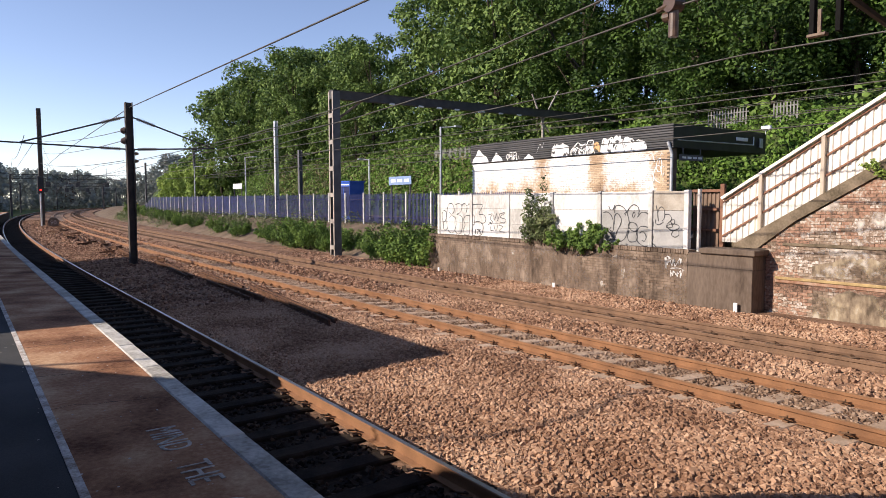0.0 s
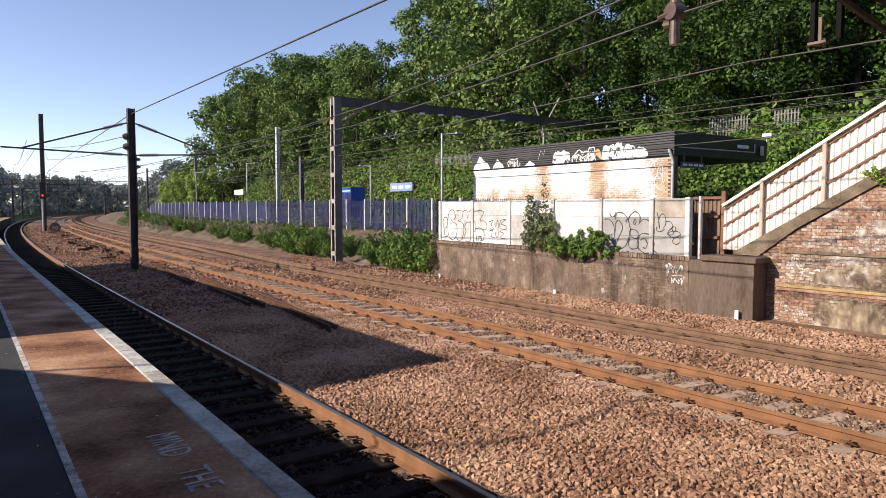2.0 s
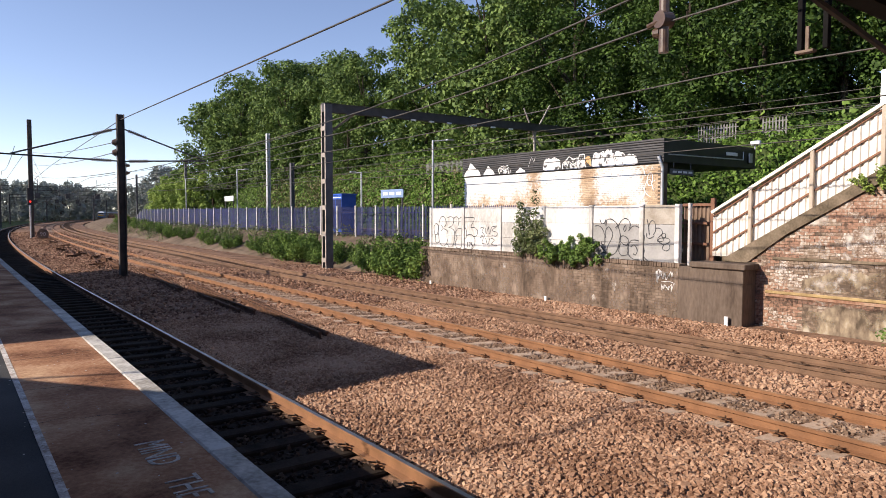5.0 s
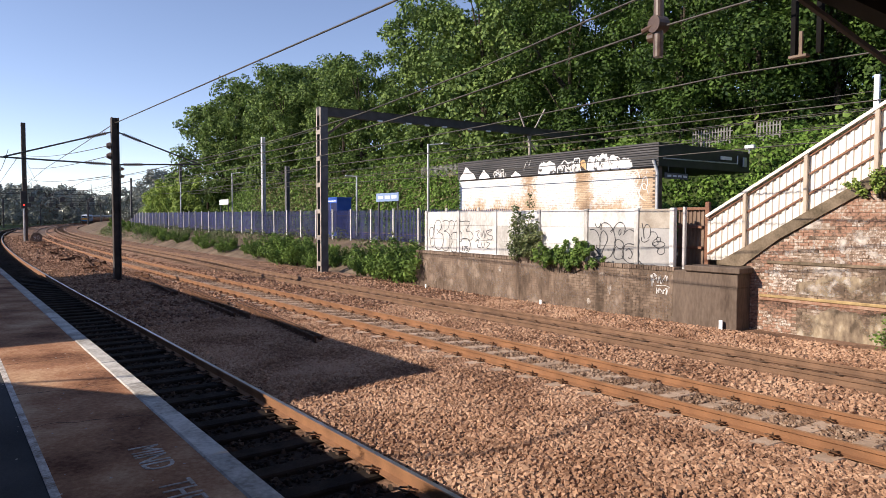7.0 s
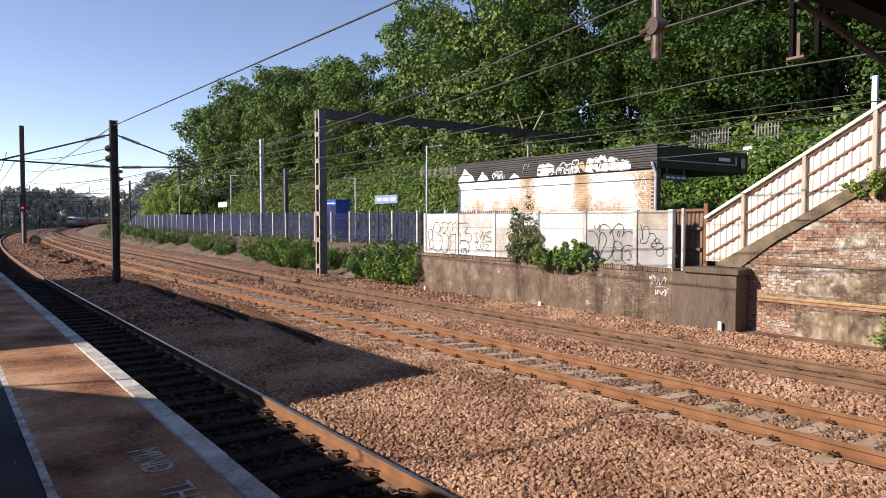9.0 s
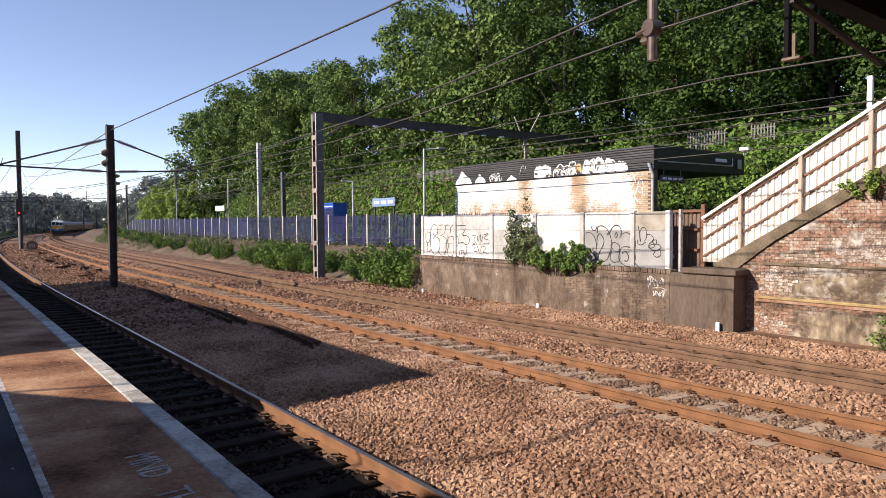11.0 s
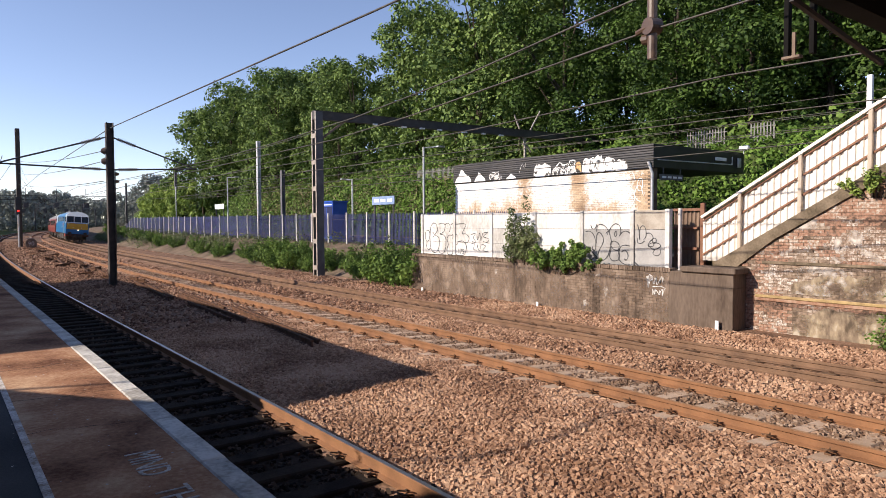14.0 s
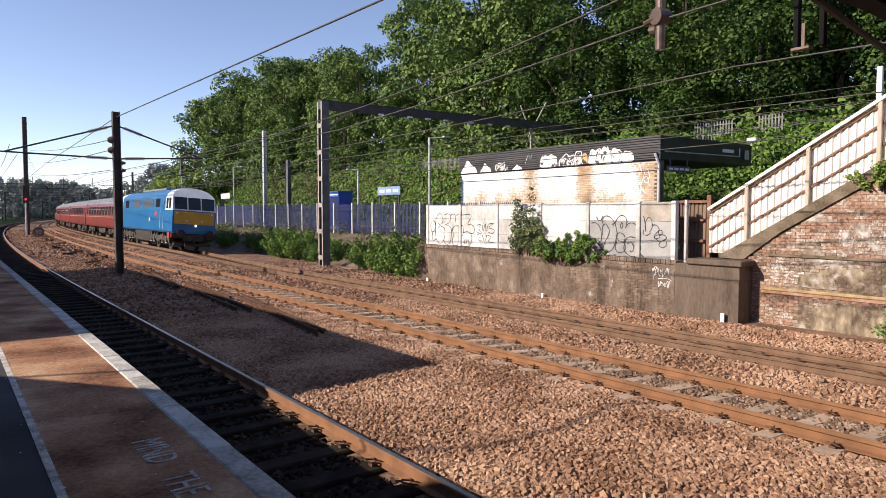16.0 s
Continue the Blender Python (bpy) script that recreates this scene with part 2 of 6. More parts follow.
# brown sheet darkened because the fence return stands in shade
M_SHADEPANEL = mat("shade_toned_brown_sheet", ((0.12, 0.075, 0.05), (0.30, 0.21, 0.15)), scale=2, fine=20, rough=0.8, stretch=(1, 1, 0.3))
M_WALLRENDER = mat("weathered_wall_render", ((0.10, 0.077, 0.056), (0.19, 0.145, 0.105), (0.265, 0.21, 0.15), (0.36, 0.29, 0.20), (0.46, 0.40, 0.32)), scale=2.6, fine=10, rough=0.95, bump=0.35, bscale=36, fine_amt=0.75, stretch=(1, 1, 0.5))
M_STAIRRED = mat("weathered_red_brick", ((0.115, 0.075, 0.056), (0.25, 0.155, 0.112), (0.345, 0.195, 0.135), (0.37, 0.27, 0.205), (0.52, 0.46, 0.40)), scale=2.2, fine=15, rough=0.93, bump=0.4, bscale=55, rand=0.12, fine_amt=0.9)
M_STAIRGREY = mat("grimy_stair_brick", ((0.12, 0.088, 0.066), (0.225, 0.165, 0.122), (0.31, 0.235, 0.178), (0.46, 0.40, 0.345)), scale=2.0, fine=13, rough=0.94, bump=0.4, bscale=50, rand=0.14, fine_amt=0.9)
M_SALT = mat("salt_crusted_brick", ((0.20, 0.135, 0.10), (0.33, 0.25, 0.195), (0.64, 0.58, 0.53)), scale=6, fine=24, rough=0.95, bump=0.4, bscale=60, rand=0.06, fine_amt=0.9)
M_THINPAINT = mat("thin_white_spray", ((0.22, 0.21, 0.21), (0.56, 0.55, 0.54), (0.76, 0.75, 0.74)), scale=2.6, fine=11, rough=0.75, fine_amt=0.9)


def overpainted_brick():
    """Buff brick under a worn coat of white paint, bare in two upright bands and along the foot, with one sooty run."""
    m = mat("overpainted_brick", ((0.40, 0.27, 0.17), (0.56, 0.43, 0.30)), scale=1.2, fine=18, rough=0.9, bump=0.25, bscale=60, island=0.35)
    N, L = m.node_tree.nodes, m.node_tree.links
    bsdf = N["Principled BSDF"]
    geo = N.new("ShaderNodeNewGeometry")
    sep = N.new("ShaderNodeSeparateXYZ")
    L.new(geo.outputs["Position"], sep.inputs[0])

    def calc(op, *args, clamp=False):
        q = N.new("ShaderNodeMath")
        q.operation, q.use_clamp = op, clamp
        for k, a in enumerate(args):
            if isinstance(a, (int, float)):
                q.inputs[k].default_value = a
            else:
                L.new(a, q.inputs[k])
        return q.outputs[0]

    def grain(scale):
        q = N.new("ShaderNodeTexNoise")
        q.inputs["Scale"].default_value, q.inputs["Detail"].default_value = scale, 5
        L.new(geo.outputs["Position"], q.inputs[0])
        return calc('SUBTRACT', q.outputs[0], 0.5)

    x, z = sep.outputs[0], sep.outputs[2]

    def band(at, half):
        return calc('MULTIPLY_ADD', calc('ABSOLUTE', calc('SUBTRACT', x, at)), 1 / half, -0.75)

    foot = calc('MULTIPLY', calc('SUBTRACT', z, 2.85), 1.5)
    end = calc('MULTIPLY_ADD', x, -0.9, -14.9)
    rough_edge = calc('ADD', calc('MULTIPLY', grain(0.9), 4.0), calc('MULTIPLY', grain(7.0), 2.6))
    bare = calc('MINIMUM', calc('MINIMUM', band(-22.95, .42), band(-19.55, .40)), calc('MINIMUM', foot, end))
    coat = calc('ADD', bare, rough_edge, clamp=True)
    one = N.new("ShaderNodeMix")
    one.data_type = 'RGBA'
    L.new(coat, one.inputs[0])
    L.new(bsdf.inputs["Base Color"].links[0].from_socket, one.inputs[6])
    one.inputs[7].default_value = (0.80, 0.79, 0.77, 1)
    run = calc('SUBTRACT', 1.15, calc('MULTIPLY', calc('ABSOLUTE', calc('SUBTRACT', x, -19.42)), 2.2))
    run = calc('SUBTRACT', run, calc('MULTIPLY', calc('MAXIMUM', calc('SUBTRACT', z, 2.9), 0.0), 1.6))
    run = calc('ADD', run, calc('MULTIPLY', rough_edge, 0.3), clamp=True)
    two = N.new("ShaderNodeMix")
    two.data_type = 'RGBA'
    L.new(calc('MULTIPLY', run, 0.75), two.inputs[0])
    L.new(one.outputs[2], two.inputs[6])
    two.inputs[7].default_value = (0.17, 0.12, 0.09, 1)
    L.new(two.outputs[2], bsdf.inputs["Base Color"])
    return m


def ragged(m, cover, size=4.5, soft=.1):
    """Paint worn through in small flakes."""
    N, L = m.node_tree.nodes, m.node_tree.links
    geo, a, r = N.new("ShaderNodeNewGeometry"), N.new("ShaderNodeTexNoise"), N.new("ShaderNodeMapRange")
    a.inputs["Scale"].default_value, a.inputs["Detail"].default_value = size, 8
    L.new(geo.outputs["Position"], a.inputs[0]), L.new(a.outputs[0], r.inputs[0])
    r.inputs[1].default_value, r.inputs[2].default_value = 0.62 - cover * .4, 0.62 - cover * .4 + soft
    L.new(r.outputs[0], N["Principled BSDF"].inputs["Alpha"])
    return m


M_SHED = overpainted_brick()
M_SMEAR = ragged(mat("sooty_smeared_render", ((0.125, 0.09, 0.07), (0.24, 0.18, 0.14), (0.34, 0.27, 0.215)), scale=1.4, fine=12, rough=0.95, fine_amt=0.7, stretch=(1, 1, 0.4)), .40, 1.6, .2)
M_BLOOM = ragged(mat("lime_bloom", ((0.42, 0.35, 0.29), (0.68, 0.63, 0.58)), scale=3, fine=20, rough=0.95), .19, 3.2, .15)
ragged(M_WALLRENDER, .62, 2.0, .12)
M_FLAKEPAINT = ragged(mat("flaking_white_paint", ((0.62, 0.61, 0.60), (0.80, 0.79, 0.78)), scale=2.5, fine=25, rough=0.75), .62)
M_MISTPAINT = ragged(mat("sprayed_white_mist", ((0.45, 0.44, 0.44), (0.72, 0.71, 0.70)), scale=2.5, fine=15, rough=0.75), .32)
M_ORANGEPAINT = ragged(mat("faded_orange_paint", ((0.55, 0.30, 0.12), (0.68, 0.44, 0.22)), scale=2.5, fine=20, rough=0.8), .5)
M_SIGNALRED = glow("red_signal_lens", (1.0, 0.03, 0.02), 2.0)
M_FARHOUSE = mat("far_house_brick", ((0.10, 0.07, 0.055), (0.16, 0.12, 0.09)), scale=1, fine=8, rough=0.9)
M_WIRE = mat("dark_wire", ((0.04, 0.035, 0.03), (0.10, 0.09, 0.08)), scale=3, fine=30, rough=0.6, metal=0.3)
M_INSUL = mat("brown_insulator", ((0.06, 0.035, 0.025), (0.14, 0.09, 0.06)), scale=6, fine=40, rough=0.35)


# ---- mesh helpers ----
def mesh_ob(name, verts, faces, material, parent=None, smooth=False):
    me = bpy.data.meshes.new(name)
    me.from_pydata(verts, [], faces)
    me.update()
    mats = material if isinstance(material, (list, tuple)) else [material]
    for m in mats:
        me.materials.append(m)
    if smooth:
        me.polygons.foreach_set("use_smooth", [True] * len(me.polygons))
    ob = new(name, me)
    ob.parent = parent
    return ob


def part(name, bm, material, parent, label="", m=None, smooth=False):
    me = bpy.data.meshes.new(name)
    bm.to_mesh(me)
    bm.free()
    for k in (material if isinstance(material, (list, tuple)) else [material]):
        me.materials.append(k)
    if smooth:
        me.polygons.foreach_set("use_smooth", [True] * len(me.polygons))
    ob = new(name, me)
    ob.parent = parent
    if m is not None:
        ob.matrix_basis = m
    return tagged(ob, label)


def empty(name, m=None):
    ob = new(name)
    ob.empty_display_size = 0.2
    if m is not None:
        ob.matrix_basis = m
    return ob


def box(bm, lo, hi, bevel=0.0, m=None):
    """A box between two corners, its edges rounded by bevel."""
    c = [(a + b) / 2 for a, b in zip(lo, hi)]
    r = bmesh.ops.create_cube(bm, size=1.0)
    for v in r["verts"]:
        v.co = Vector([c[i] + v.co[i] * (hi[i] - lo[i]) for i in range(3)])
    if bevel:
        es = list({e for v in r["verts"] for e in v.link_edges})
        g = bmesh.ops.bevel(bm, geom=es, offset=bevel, segments=1, affect='EDGES')
        vs = {v for fc in g["faces"] for v in fc.verts} | {v for v in r["verts"] if v.is_valid}
    else:
        vs = r["verts"]
    if m is not None:
        for v in vs:
            v.co = m @ v.co
    return bm


def bar(bm, a, b, r, sides=8, r2=None):
    """A round rod from a to b."""
    a, b = Vector(a), Vector(b)
    d = b - a
    m = Matrix.Translation((a + b) / 2) @ d.to_track_quat('Z', 'Y').to_matrix().to_4x4()
    bmesh.ops.create_cone(bm, cap_ends=True, segments=sides, radius1=r, radius2=r if r2 is None else r2, depth=d.length, matrix=m)
    return bm


def beam(bm, a, b, w, h, up=(0, 0, 1)):
    """A rectangular member from a to b, w wide and h high."""
    a, b = Vector(a), Vector(b)
    d = (b - a).normalized()
    s = d.cross(Vector(up)).normalized()
    u = s.cross(d)
    vs = [bm.verts.new(p + s * (w / 2 * i) + u * (h / 2 * j)) for p in (a, b) for i, j in ((-1, -1), (1, -1), (1, 1), (-1, 1))]
    for q in ((3, 2, 1, 0), (4, 5, 6, 7), (0, 1, 5, 4), (1, 2, 6, 5), (2, 3, 7, 6), (3, 0, 4, 7)):
        bm.faces.new([vs[i] for i in q])
    return bm


def prism(bm, pts, y0, y1):
    """The outline pts (x, z), thick from y0 to y1."""
    a = [bm.verts.new((x, y0, z)) for x, z in pts]
    b = [bm.verts.new((x, y1, z)) for x, z in pts]
    n = len(pts)
    bm.faces.new(a), bm.faces.new(b[::-1])
    for i in range(n):
        bm.faces.new((a[i], b[i], b[(i + 1) % n], a[(i + 1) % n]))
    bmesh.ops.recalc_face_normals(bm, faces=bm.faces[:])
    return bm


B = bmesh.new

# ---- the line: straight by the station, then a long curve towards the hill ----
RAD, BEND = 1200.0, -22.0


def along(s, y0, z=0.0):
    """The place s metres up the line from the start of the bend (below 0: on the straight), y0 metres out from the eye's line."""
    if s > 8 and 10.3 < y0 < 16:
        # the far track climbs a little towards the bend
        k = min(1.0, (s - 8) / 14.0)
        z += 0.16 * k * k * (3 - 2 * k) * min(1.0, (y0 - 10.3) / 0.9, (16 - y0) / 2.0)
    if s <= 0:
        return Vector((BEND - s, y0, z))
    a = s / RAD
    return Vector((BEND - (RAD - y0) * math.sin(a), RAD - (RAD - y0) * math.cos(a), z))


def steps(s0, s1, near=6.0, far=14.0):
    out, s = [s0], s0
    while s < s1 - 1e-6:
        s = min(s1, s + (near if s < 250 else far))
        out.append(s)
    return out


def sweep(name, profile, s0, s1, material, parent=None, smooth=False, closed=True, step=(6.0, 14.0), idx=None):
    """A profile (y0, z) drawn along the line."""
    ss = steps(s0, s1, *step)
    n = len(profile)
    vs = [tuple(along(s, y, z)) for s in ss for y, z in profile]
    fs, k = [], n if closed else n - 1
    for i in range(len(ss) - 1):
        for j in range(k):
            fs.append((i * n + j, i * n + (j + 1) % n, (i + 1) * n + (j + 1) % n, (i + 1) * n + j))
    if closed:
        fs.append(tuple(range(n))[::-1]), fs.append(tuple((len(ss) - 1) * n + j for j in range(n)))
    ob = mesh_ob(name, vs, fs, material, parent, smooth)
    if idx:
        for f in ob.data.polygons:
            f.material_index = idx(f)
    return ob


BED = [(1.52, -0.34), (2.0, -0.225), (3.55, -0.215), (4.05, -0.17), (4.8, -0.16), (5.6, -0.10), (7.0, -0.09), (7.5, -0.12), (7.72, -0.175), (8.02, -0.185), (8.25, -0.195), (9.45, -0.255),
       (9.75, -0.20), (10.1, -0.17), (10.5, -0.13), (11.0, -0.13), (11.33, -0.16), (11.6, -0.225), (12.8, -0.31), (13.1, -0.25), (13.6, -0.23), (14.2, -0.20), (15.0, -0.18), (15.7, -0.14)]


def bed(y0):
    return float(np.interp(y0, [p[0] for p in BED], [p[1] for p in BED]))


sweep("track_bed", [(1.45, -0.8), *BED, (15.75, -0.8)], -60, 900, [M_BALLAST, M_OILSHADEBED], idx=lambda f: 1 if f.index % (len(BED) + 2) in (1, 2) else 0)
tagged(bpy.data.objects["track_bed"], "brown stone ballast bed under three railway tracks", "ballast", kind="structure")

# the land: one sheet from behind the platform over the hill to the horizon
LAND = [(-900, -0.5), (-300, -0.5), (-60, -0.5), (-12, -0.5), (1.3, -0.6), (15.4, -0.6), (16.2, -0.25), (18.2, 0.55), (20.0, 1.15), (27.5, 1.2), (29.5, 1.35),
        (31.8, 1.8), (33.3, 6.0), (37, 8.2), (42, 9.8), (52, 11), (80, 12), (200, 14), (500, 16), (900, 18)]


def land_z(s, y):
    z = float(np.interp(y, [p[0] for p in LAND], [p[1] for p in LAND]))
    if 16 < y < 19.8 or y > 30:
        z += 0.22 * noise.noise(Vector((s * 0.21, y * 0.33, 1.0))) + (0.6 * noise.noise(Vector((s * 0.05, y * 0.05, 4.0))) if y > 34 else 0)
    return z


_ss = [-900, -500, -250, -120, -60, *np.arange(-40, 180, 4.0).tolist(), *np.arange(180, 700, 20.0).tolist(), 800, 1000, 1300]
_yy = []
for (a, _), (b, _) in zip(LAND[:-1], LAND[1:]):
    _k = max(1, min(6, int((b - a) / 1.2))) if -15 < a < 60 else 2
    _yy += [a + (b - a) * i / _k for i in range(_k)]
_yy.append(900)
_vs = []
for s in _ss:
    for y in _yy:
        _vs.append(tuple(along(s, y, land_z(s, y))))
_n2 = len(_yy)
_fs = [(i * _n2 + j, i * _n2 + j + 1, (i + 1) * _n2 + j + 1, (i + 1) * _n2 + j) for i in range(len(_ss) - 1) for j in range(_n2 - 1)]
ground = mesh_ob("ground", _vs, _fs, [M_EARTH, M_GRASS], smooth=True)
for f in ground.data.polygons:
    f.material_index = 0 if 15 < _yy[f.vertices[0] % _n2] < 28.5 else 1
tagged(ground, "earth bank and wooded grassy hillside beside the line", "ground", kind="structure")

# ---- tracks ----
RAIL = [(-0.07, -0.16), (-0.07, -0.148), (-0.012, -0.128), (-0.009, -0.05), (-0.035, -0.04), (-0.035, -0.006), (-0.026, 0.0),
        (0.026, 0.0), (0.035, -0.006), (0.035, -0.04), (0.009, -0.05), (0.012, -0.128), (0.07, -0.148), (0.07, -0.16)]


def track(name, near, cant, side, top, sleeper_mat, label, phase, small=0.8):
    """Two rails on sleepers; near is the place of the nearer rail's centre."""
    t = empty(name)
    tagged(t, label, "railway track", kind="structure")
    lean = cant / 1.505
    for k in (0, 1):
        y, z = near + 1.505 * k, -cant * k
        r = sweep("rail", [(y + a, z + b) for a, b in RAIL], -45, 690, [side, top], t, step=(5.0, 12.0))
        for f in r.data.polygons:
            if f.index % 14 == 6:
                f.material_index = 1
    bm = B()
    box(bm, (-0.13, -1.25, -0.2), (0.13, 1.25, 0.0), 0.02)
    for v in bm.verts:
        if abs(v.co.y) < 0.45:
            v.co.z -= 0.03
    proto = bpy.data.meshes.new("sleeper")
    bm.to_mesh(proto), bm.free()
    proto.materials.append(sleeper_mat)
    bm = B()
    # a looped spring clip on its shoulder
    box(bm, (-0.045, -0.03, 0.0), (0.045, 0.03, 0.03))
    loop = [(-.075, -.08, .035), (-.08, .05, .075), (-.03, .10, .09), (.04, .09, .085), (.085, .03, .07), (.07, -.06, .05), (.02, -.085, .055), (-.02, -.01, .105)]
    for a, b in zip(loop[:-1], loop[1:]):
        bar(bm, a, b, 0.013, 5)
    clip = bpy.data.meshes.new("rail_clip")
    bm.to_mesh(clip), bm.free()
    clip.materials.append(M_CLIP if sleeper_mat is M_SLEEPERDARK else M_CLIPRUST)
    far_v, far_f = [], []
    s = -22 - 3.0 + phase
    i = 0
    while s < 300:
        q = along(s, near + 0.7525)
        yaw = -max(0.0, s) / RAD
        m = Matrix.Translation((q.x, q.y, q.z - 0.163 - cant / 2)) @ Matrix.Rotation(yaw, 4, 'Z') @ Matrix.Rotation(-math.atan(lean), 4, 'X')
        if s < 36:
            o = new("sleeper", proto)
            o.parent, o.matrix_basis = t, m
            if s < 14:
                for y in (-0.7525 - 0.12, -0.7525 + 0.12, 0.7525 - 0.12, 0.7525 + 0.12):
                    c = new("rail_clip", clip)
                    c.parent, c.matrix_basis = t, m @ Matrix.Translation((0, y, 0)) @ Matrix.Rotation(0 if abs(y) > 0.7525 == (y > 0) else math.pi, 4, 'Z') @ Matrix.Scale(small, 4)
        else:
            b0 = len(far_v)
            far_v += [tuple(m @ Vector(c)) for c in ((-.13, -1.25, -.1), (.13, -1.25, -.1), (.13, 1.25, -.1), (-.13, 1.25, -.1), (-.12, -1.24, 0), (.12, -1.24, 0), (.12, 1.24, 0), (-.12, 1.24, 0))]
            far_f += [tuple(b0 + k for k in q) for q in ((4, 5, 6, 7), (0, 1, 5, 4), (1, 2, 6, 5), (2, 3, 7, 6), (3, 0, 4, 7))]
        s += 0.69
    o = mesh_ob("far_sleepers", far_v, far_f, sleeper_mat, t)
    tagged(o, kind="stuff")
    return t


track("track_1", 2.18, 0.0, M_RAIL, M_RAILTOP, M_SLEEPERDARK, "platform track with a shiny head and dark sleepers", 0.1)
track("track_2", 8.13, 0.07, M_RAIL, M_RAILTOPRUST, M_SLEEPER, "middle track with orange rusty rails on concrete sleepers", 0.22)
track("track_3", 11.45, 0.11, M_RAILDULL, M_RAILTOPRUST, M_SLEEPERBROWN, "far track with dull brown rails on concrete sleepers", 0.2, 0.45)

# ---- platform ----
PZ = 0.915
plat = empty("platform")
tagged(plat, "old asphalt station platform with a white painted edge", "platform", kind="structure")
sweep("platform_body", [(-30, -0.7), (1.42, -0.7), (1.42, PZ - 0.06), (-30, PZ - 0.06)], -60, 120, M_PLATFACE, plat)
sweep("red_surface", [(0.5, PZ - 0.058), (1.37, PZ - 0.058), (1.37, PZ), (0.5, PZ)], -60, 120, M_PLATRED, plat)
sweep("grey_surface", [(-30, PZ - 0.058), (0.498, PZ - 0.058), (0.498, PZ - 0.004), (-30, PZ - 0.004)], -60, 120, M_PLATGREY, plat)
sweep("painted_line", [(0.47, PZ - 0.002), (0.52, PZ - 0.002), (0.52, PZ + 0.003), (0.47, PZ + 0.003)], -60, 120, M_WORNPAINT, plat)
_bm = B()
box(_bm, (-0.597, -0.085, -0.09), (0.597, 0.085, 0.0), 0.012)
_cop = bpy.data.meshes.new("coping_stone")
_bm.to_mesh(_cop), _bm.free()
_cop.materials.append(M_COPING)
s = -30.1
while s < 110:
    q = along(s, 1.458, PZ + 0.008 + random.uniform(-0.003, 0.003))
    o = new("coping_stone", _cop)
    o.parent = plat
    o.matrix_basis = Matrix.Translation(q) @ Matrix.Rotation(-max(0.0, s) / RAD + random.uniform(-0.004, 0.004), 4, 'Z')
    s += 1.2


def lettering(text, m, size, material, parent, name="lettering", depth=0.002):
    cu = bpy.data.curves.new(name, 'FONT')
    cu.body, cu.size, cu.extrude, cu.align_x = text, size, depth, 'CENTER'
    cu.resolution_u = 3
    tmp = bpy.data.objects.new("tmp", cu)
    scene.collection.objects.link(tmp)
    me = bpy.data.meshes.new_from_object(tmp.evaluated_get(bpy.context.evaluated_depsgraph_get()))
    bpy.data.objects.remove(tmp)
    me.materials.clear()
    me.materials.append(material)
    ob = new(name, me)
    ob.parent, ob.matrix_basis = parent, m
    return ob


for word, x in (("MIND", -4.71), ("THE", -4.01), ("GAP", -3.36)):
    lettering(word, Matrix.Translation((x, 1.0, PZ + 0.003)) @ Matrix.Diagonal((0.72, 1, 1, 1)), 0.285, M_WORNPAINT, plat, "painted_word")
# cracks and tar joints across the red strip
for x, x2 in ((-5.95, -5.75), (-7.1, -7.0), (-8.6, -8.75), (-11.2, -11.3)):
    _bm = B()
    _pr = None
    for i in range(15):
        y = 0.52 + i * 0.06
        cx = x + (x2 - x) * i / 14 + 0.09 * noise.noise(Vector((x * 3, y * 5, 0)))
        w = 0.003 + 0.011 * abs(noise.noise(Vector((x, y * 9, 2))))
        v = [_bm.verts.new((cx - w, y, PZ + .0022)), _bm.verts.new((cx + w, y, PZ + .0022))]
        if _pr:
            _bm.faces.new((_pr[0], _pr[1], v[1], v[0]))
        _pr = v
    part("crack", _bm, M_PLATFACE, plat)

_rg = random.Random(15)
_vs, _fs = [], []
for i in range(70):
    x, y, r = _rg.uniform(-9, -3.2), _rg.uniform(.3, 1.3), _rg.uniform(.004, .011)
    b0 = len(_vs)
    _vs += [(x + r * _rg.uniform(.6, 1.3) * math.cos(k * 1.05), y + r * math.sin(k * 1.05), PZ + .0025) for k in range(6)]
    _fs.append(tuple(range(b0, b0 + 6)))
tagged(mesh_ob("gum_spots", _vs, _fs, M_WORNPAINT), "pale flecks trodden into the platform asphalt", "gum spots", kind="stuff")

# unseen station roofs beside the eye, outlined to cast the shade on the platform
canopy = empty("station_building")
tagged(canopy, "unseen station building with flat roofs placed to shade the platform", "building", kind="structure")
_bm = B()
box(_bm, (-37.0, -9.1, 3.74), (-11.80, -0.42, 3.94))
part("roof", _bm, M_DARKSTEEL, canopy)
# unseen wall, its height added to block skylight over the shaded track
_bm = B()
box(_bm, (-37.0, -12.0, PZ - 0.01), (-13.95, -4.7, 6.3))
part("wall", _bm, M_REDBRICK, canopy)
_bm = B()
_o = ((-10.25, -5.32), (-8.35, -3.89), (-7.8, -3.42), (-7.0, -3.12), (-5.2, -0.72), (-4.7, -.02), (16, -.02), (16, -14), (-10.25, -14))
_v = [_bm.verts.new((x, y, z)) for z in (3.74, 3.94) for x, y in _o]
_k = len(_o)
_bm.faces.new(_v[:_k]), _bm.faces.new(_v[_k:][::-1])
for i in range(_k):
    _bm.faces.new((_v[i], _v[(i + 1) % _k], _v[_k + (i + 1) % _k], _v[_k + i]))
bmesh.ops.recalc_face_normals(_bm, faces=_bm.faces[:])
part("roof", _bm, M_DARKSTEEL, canopy)
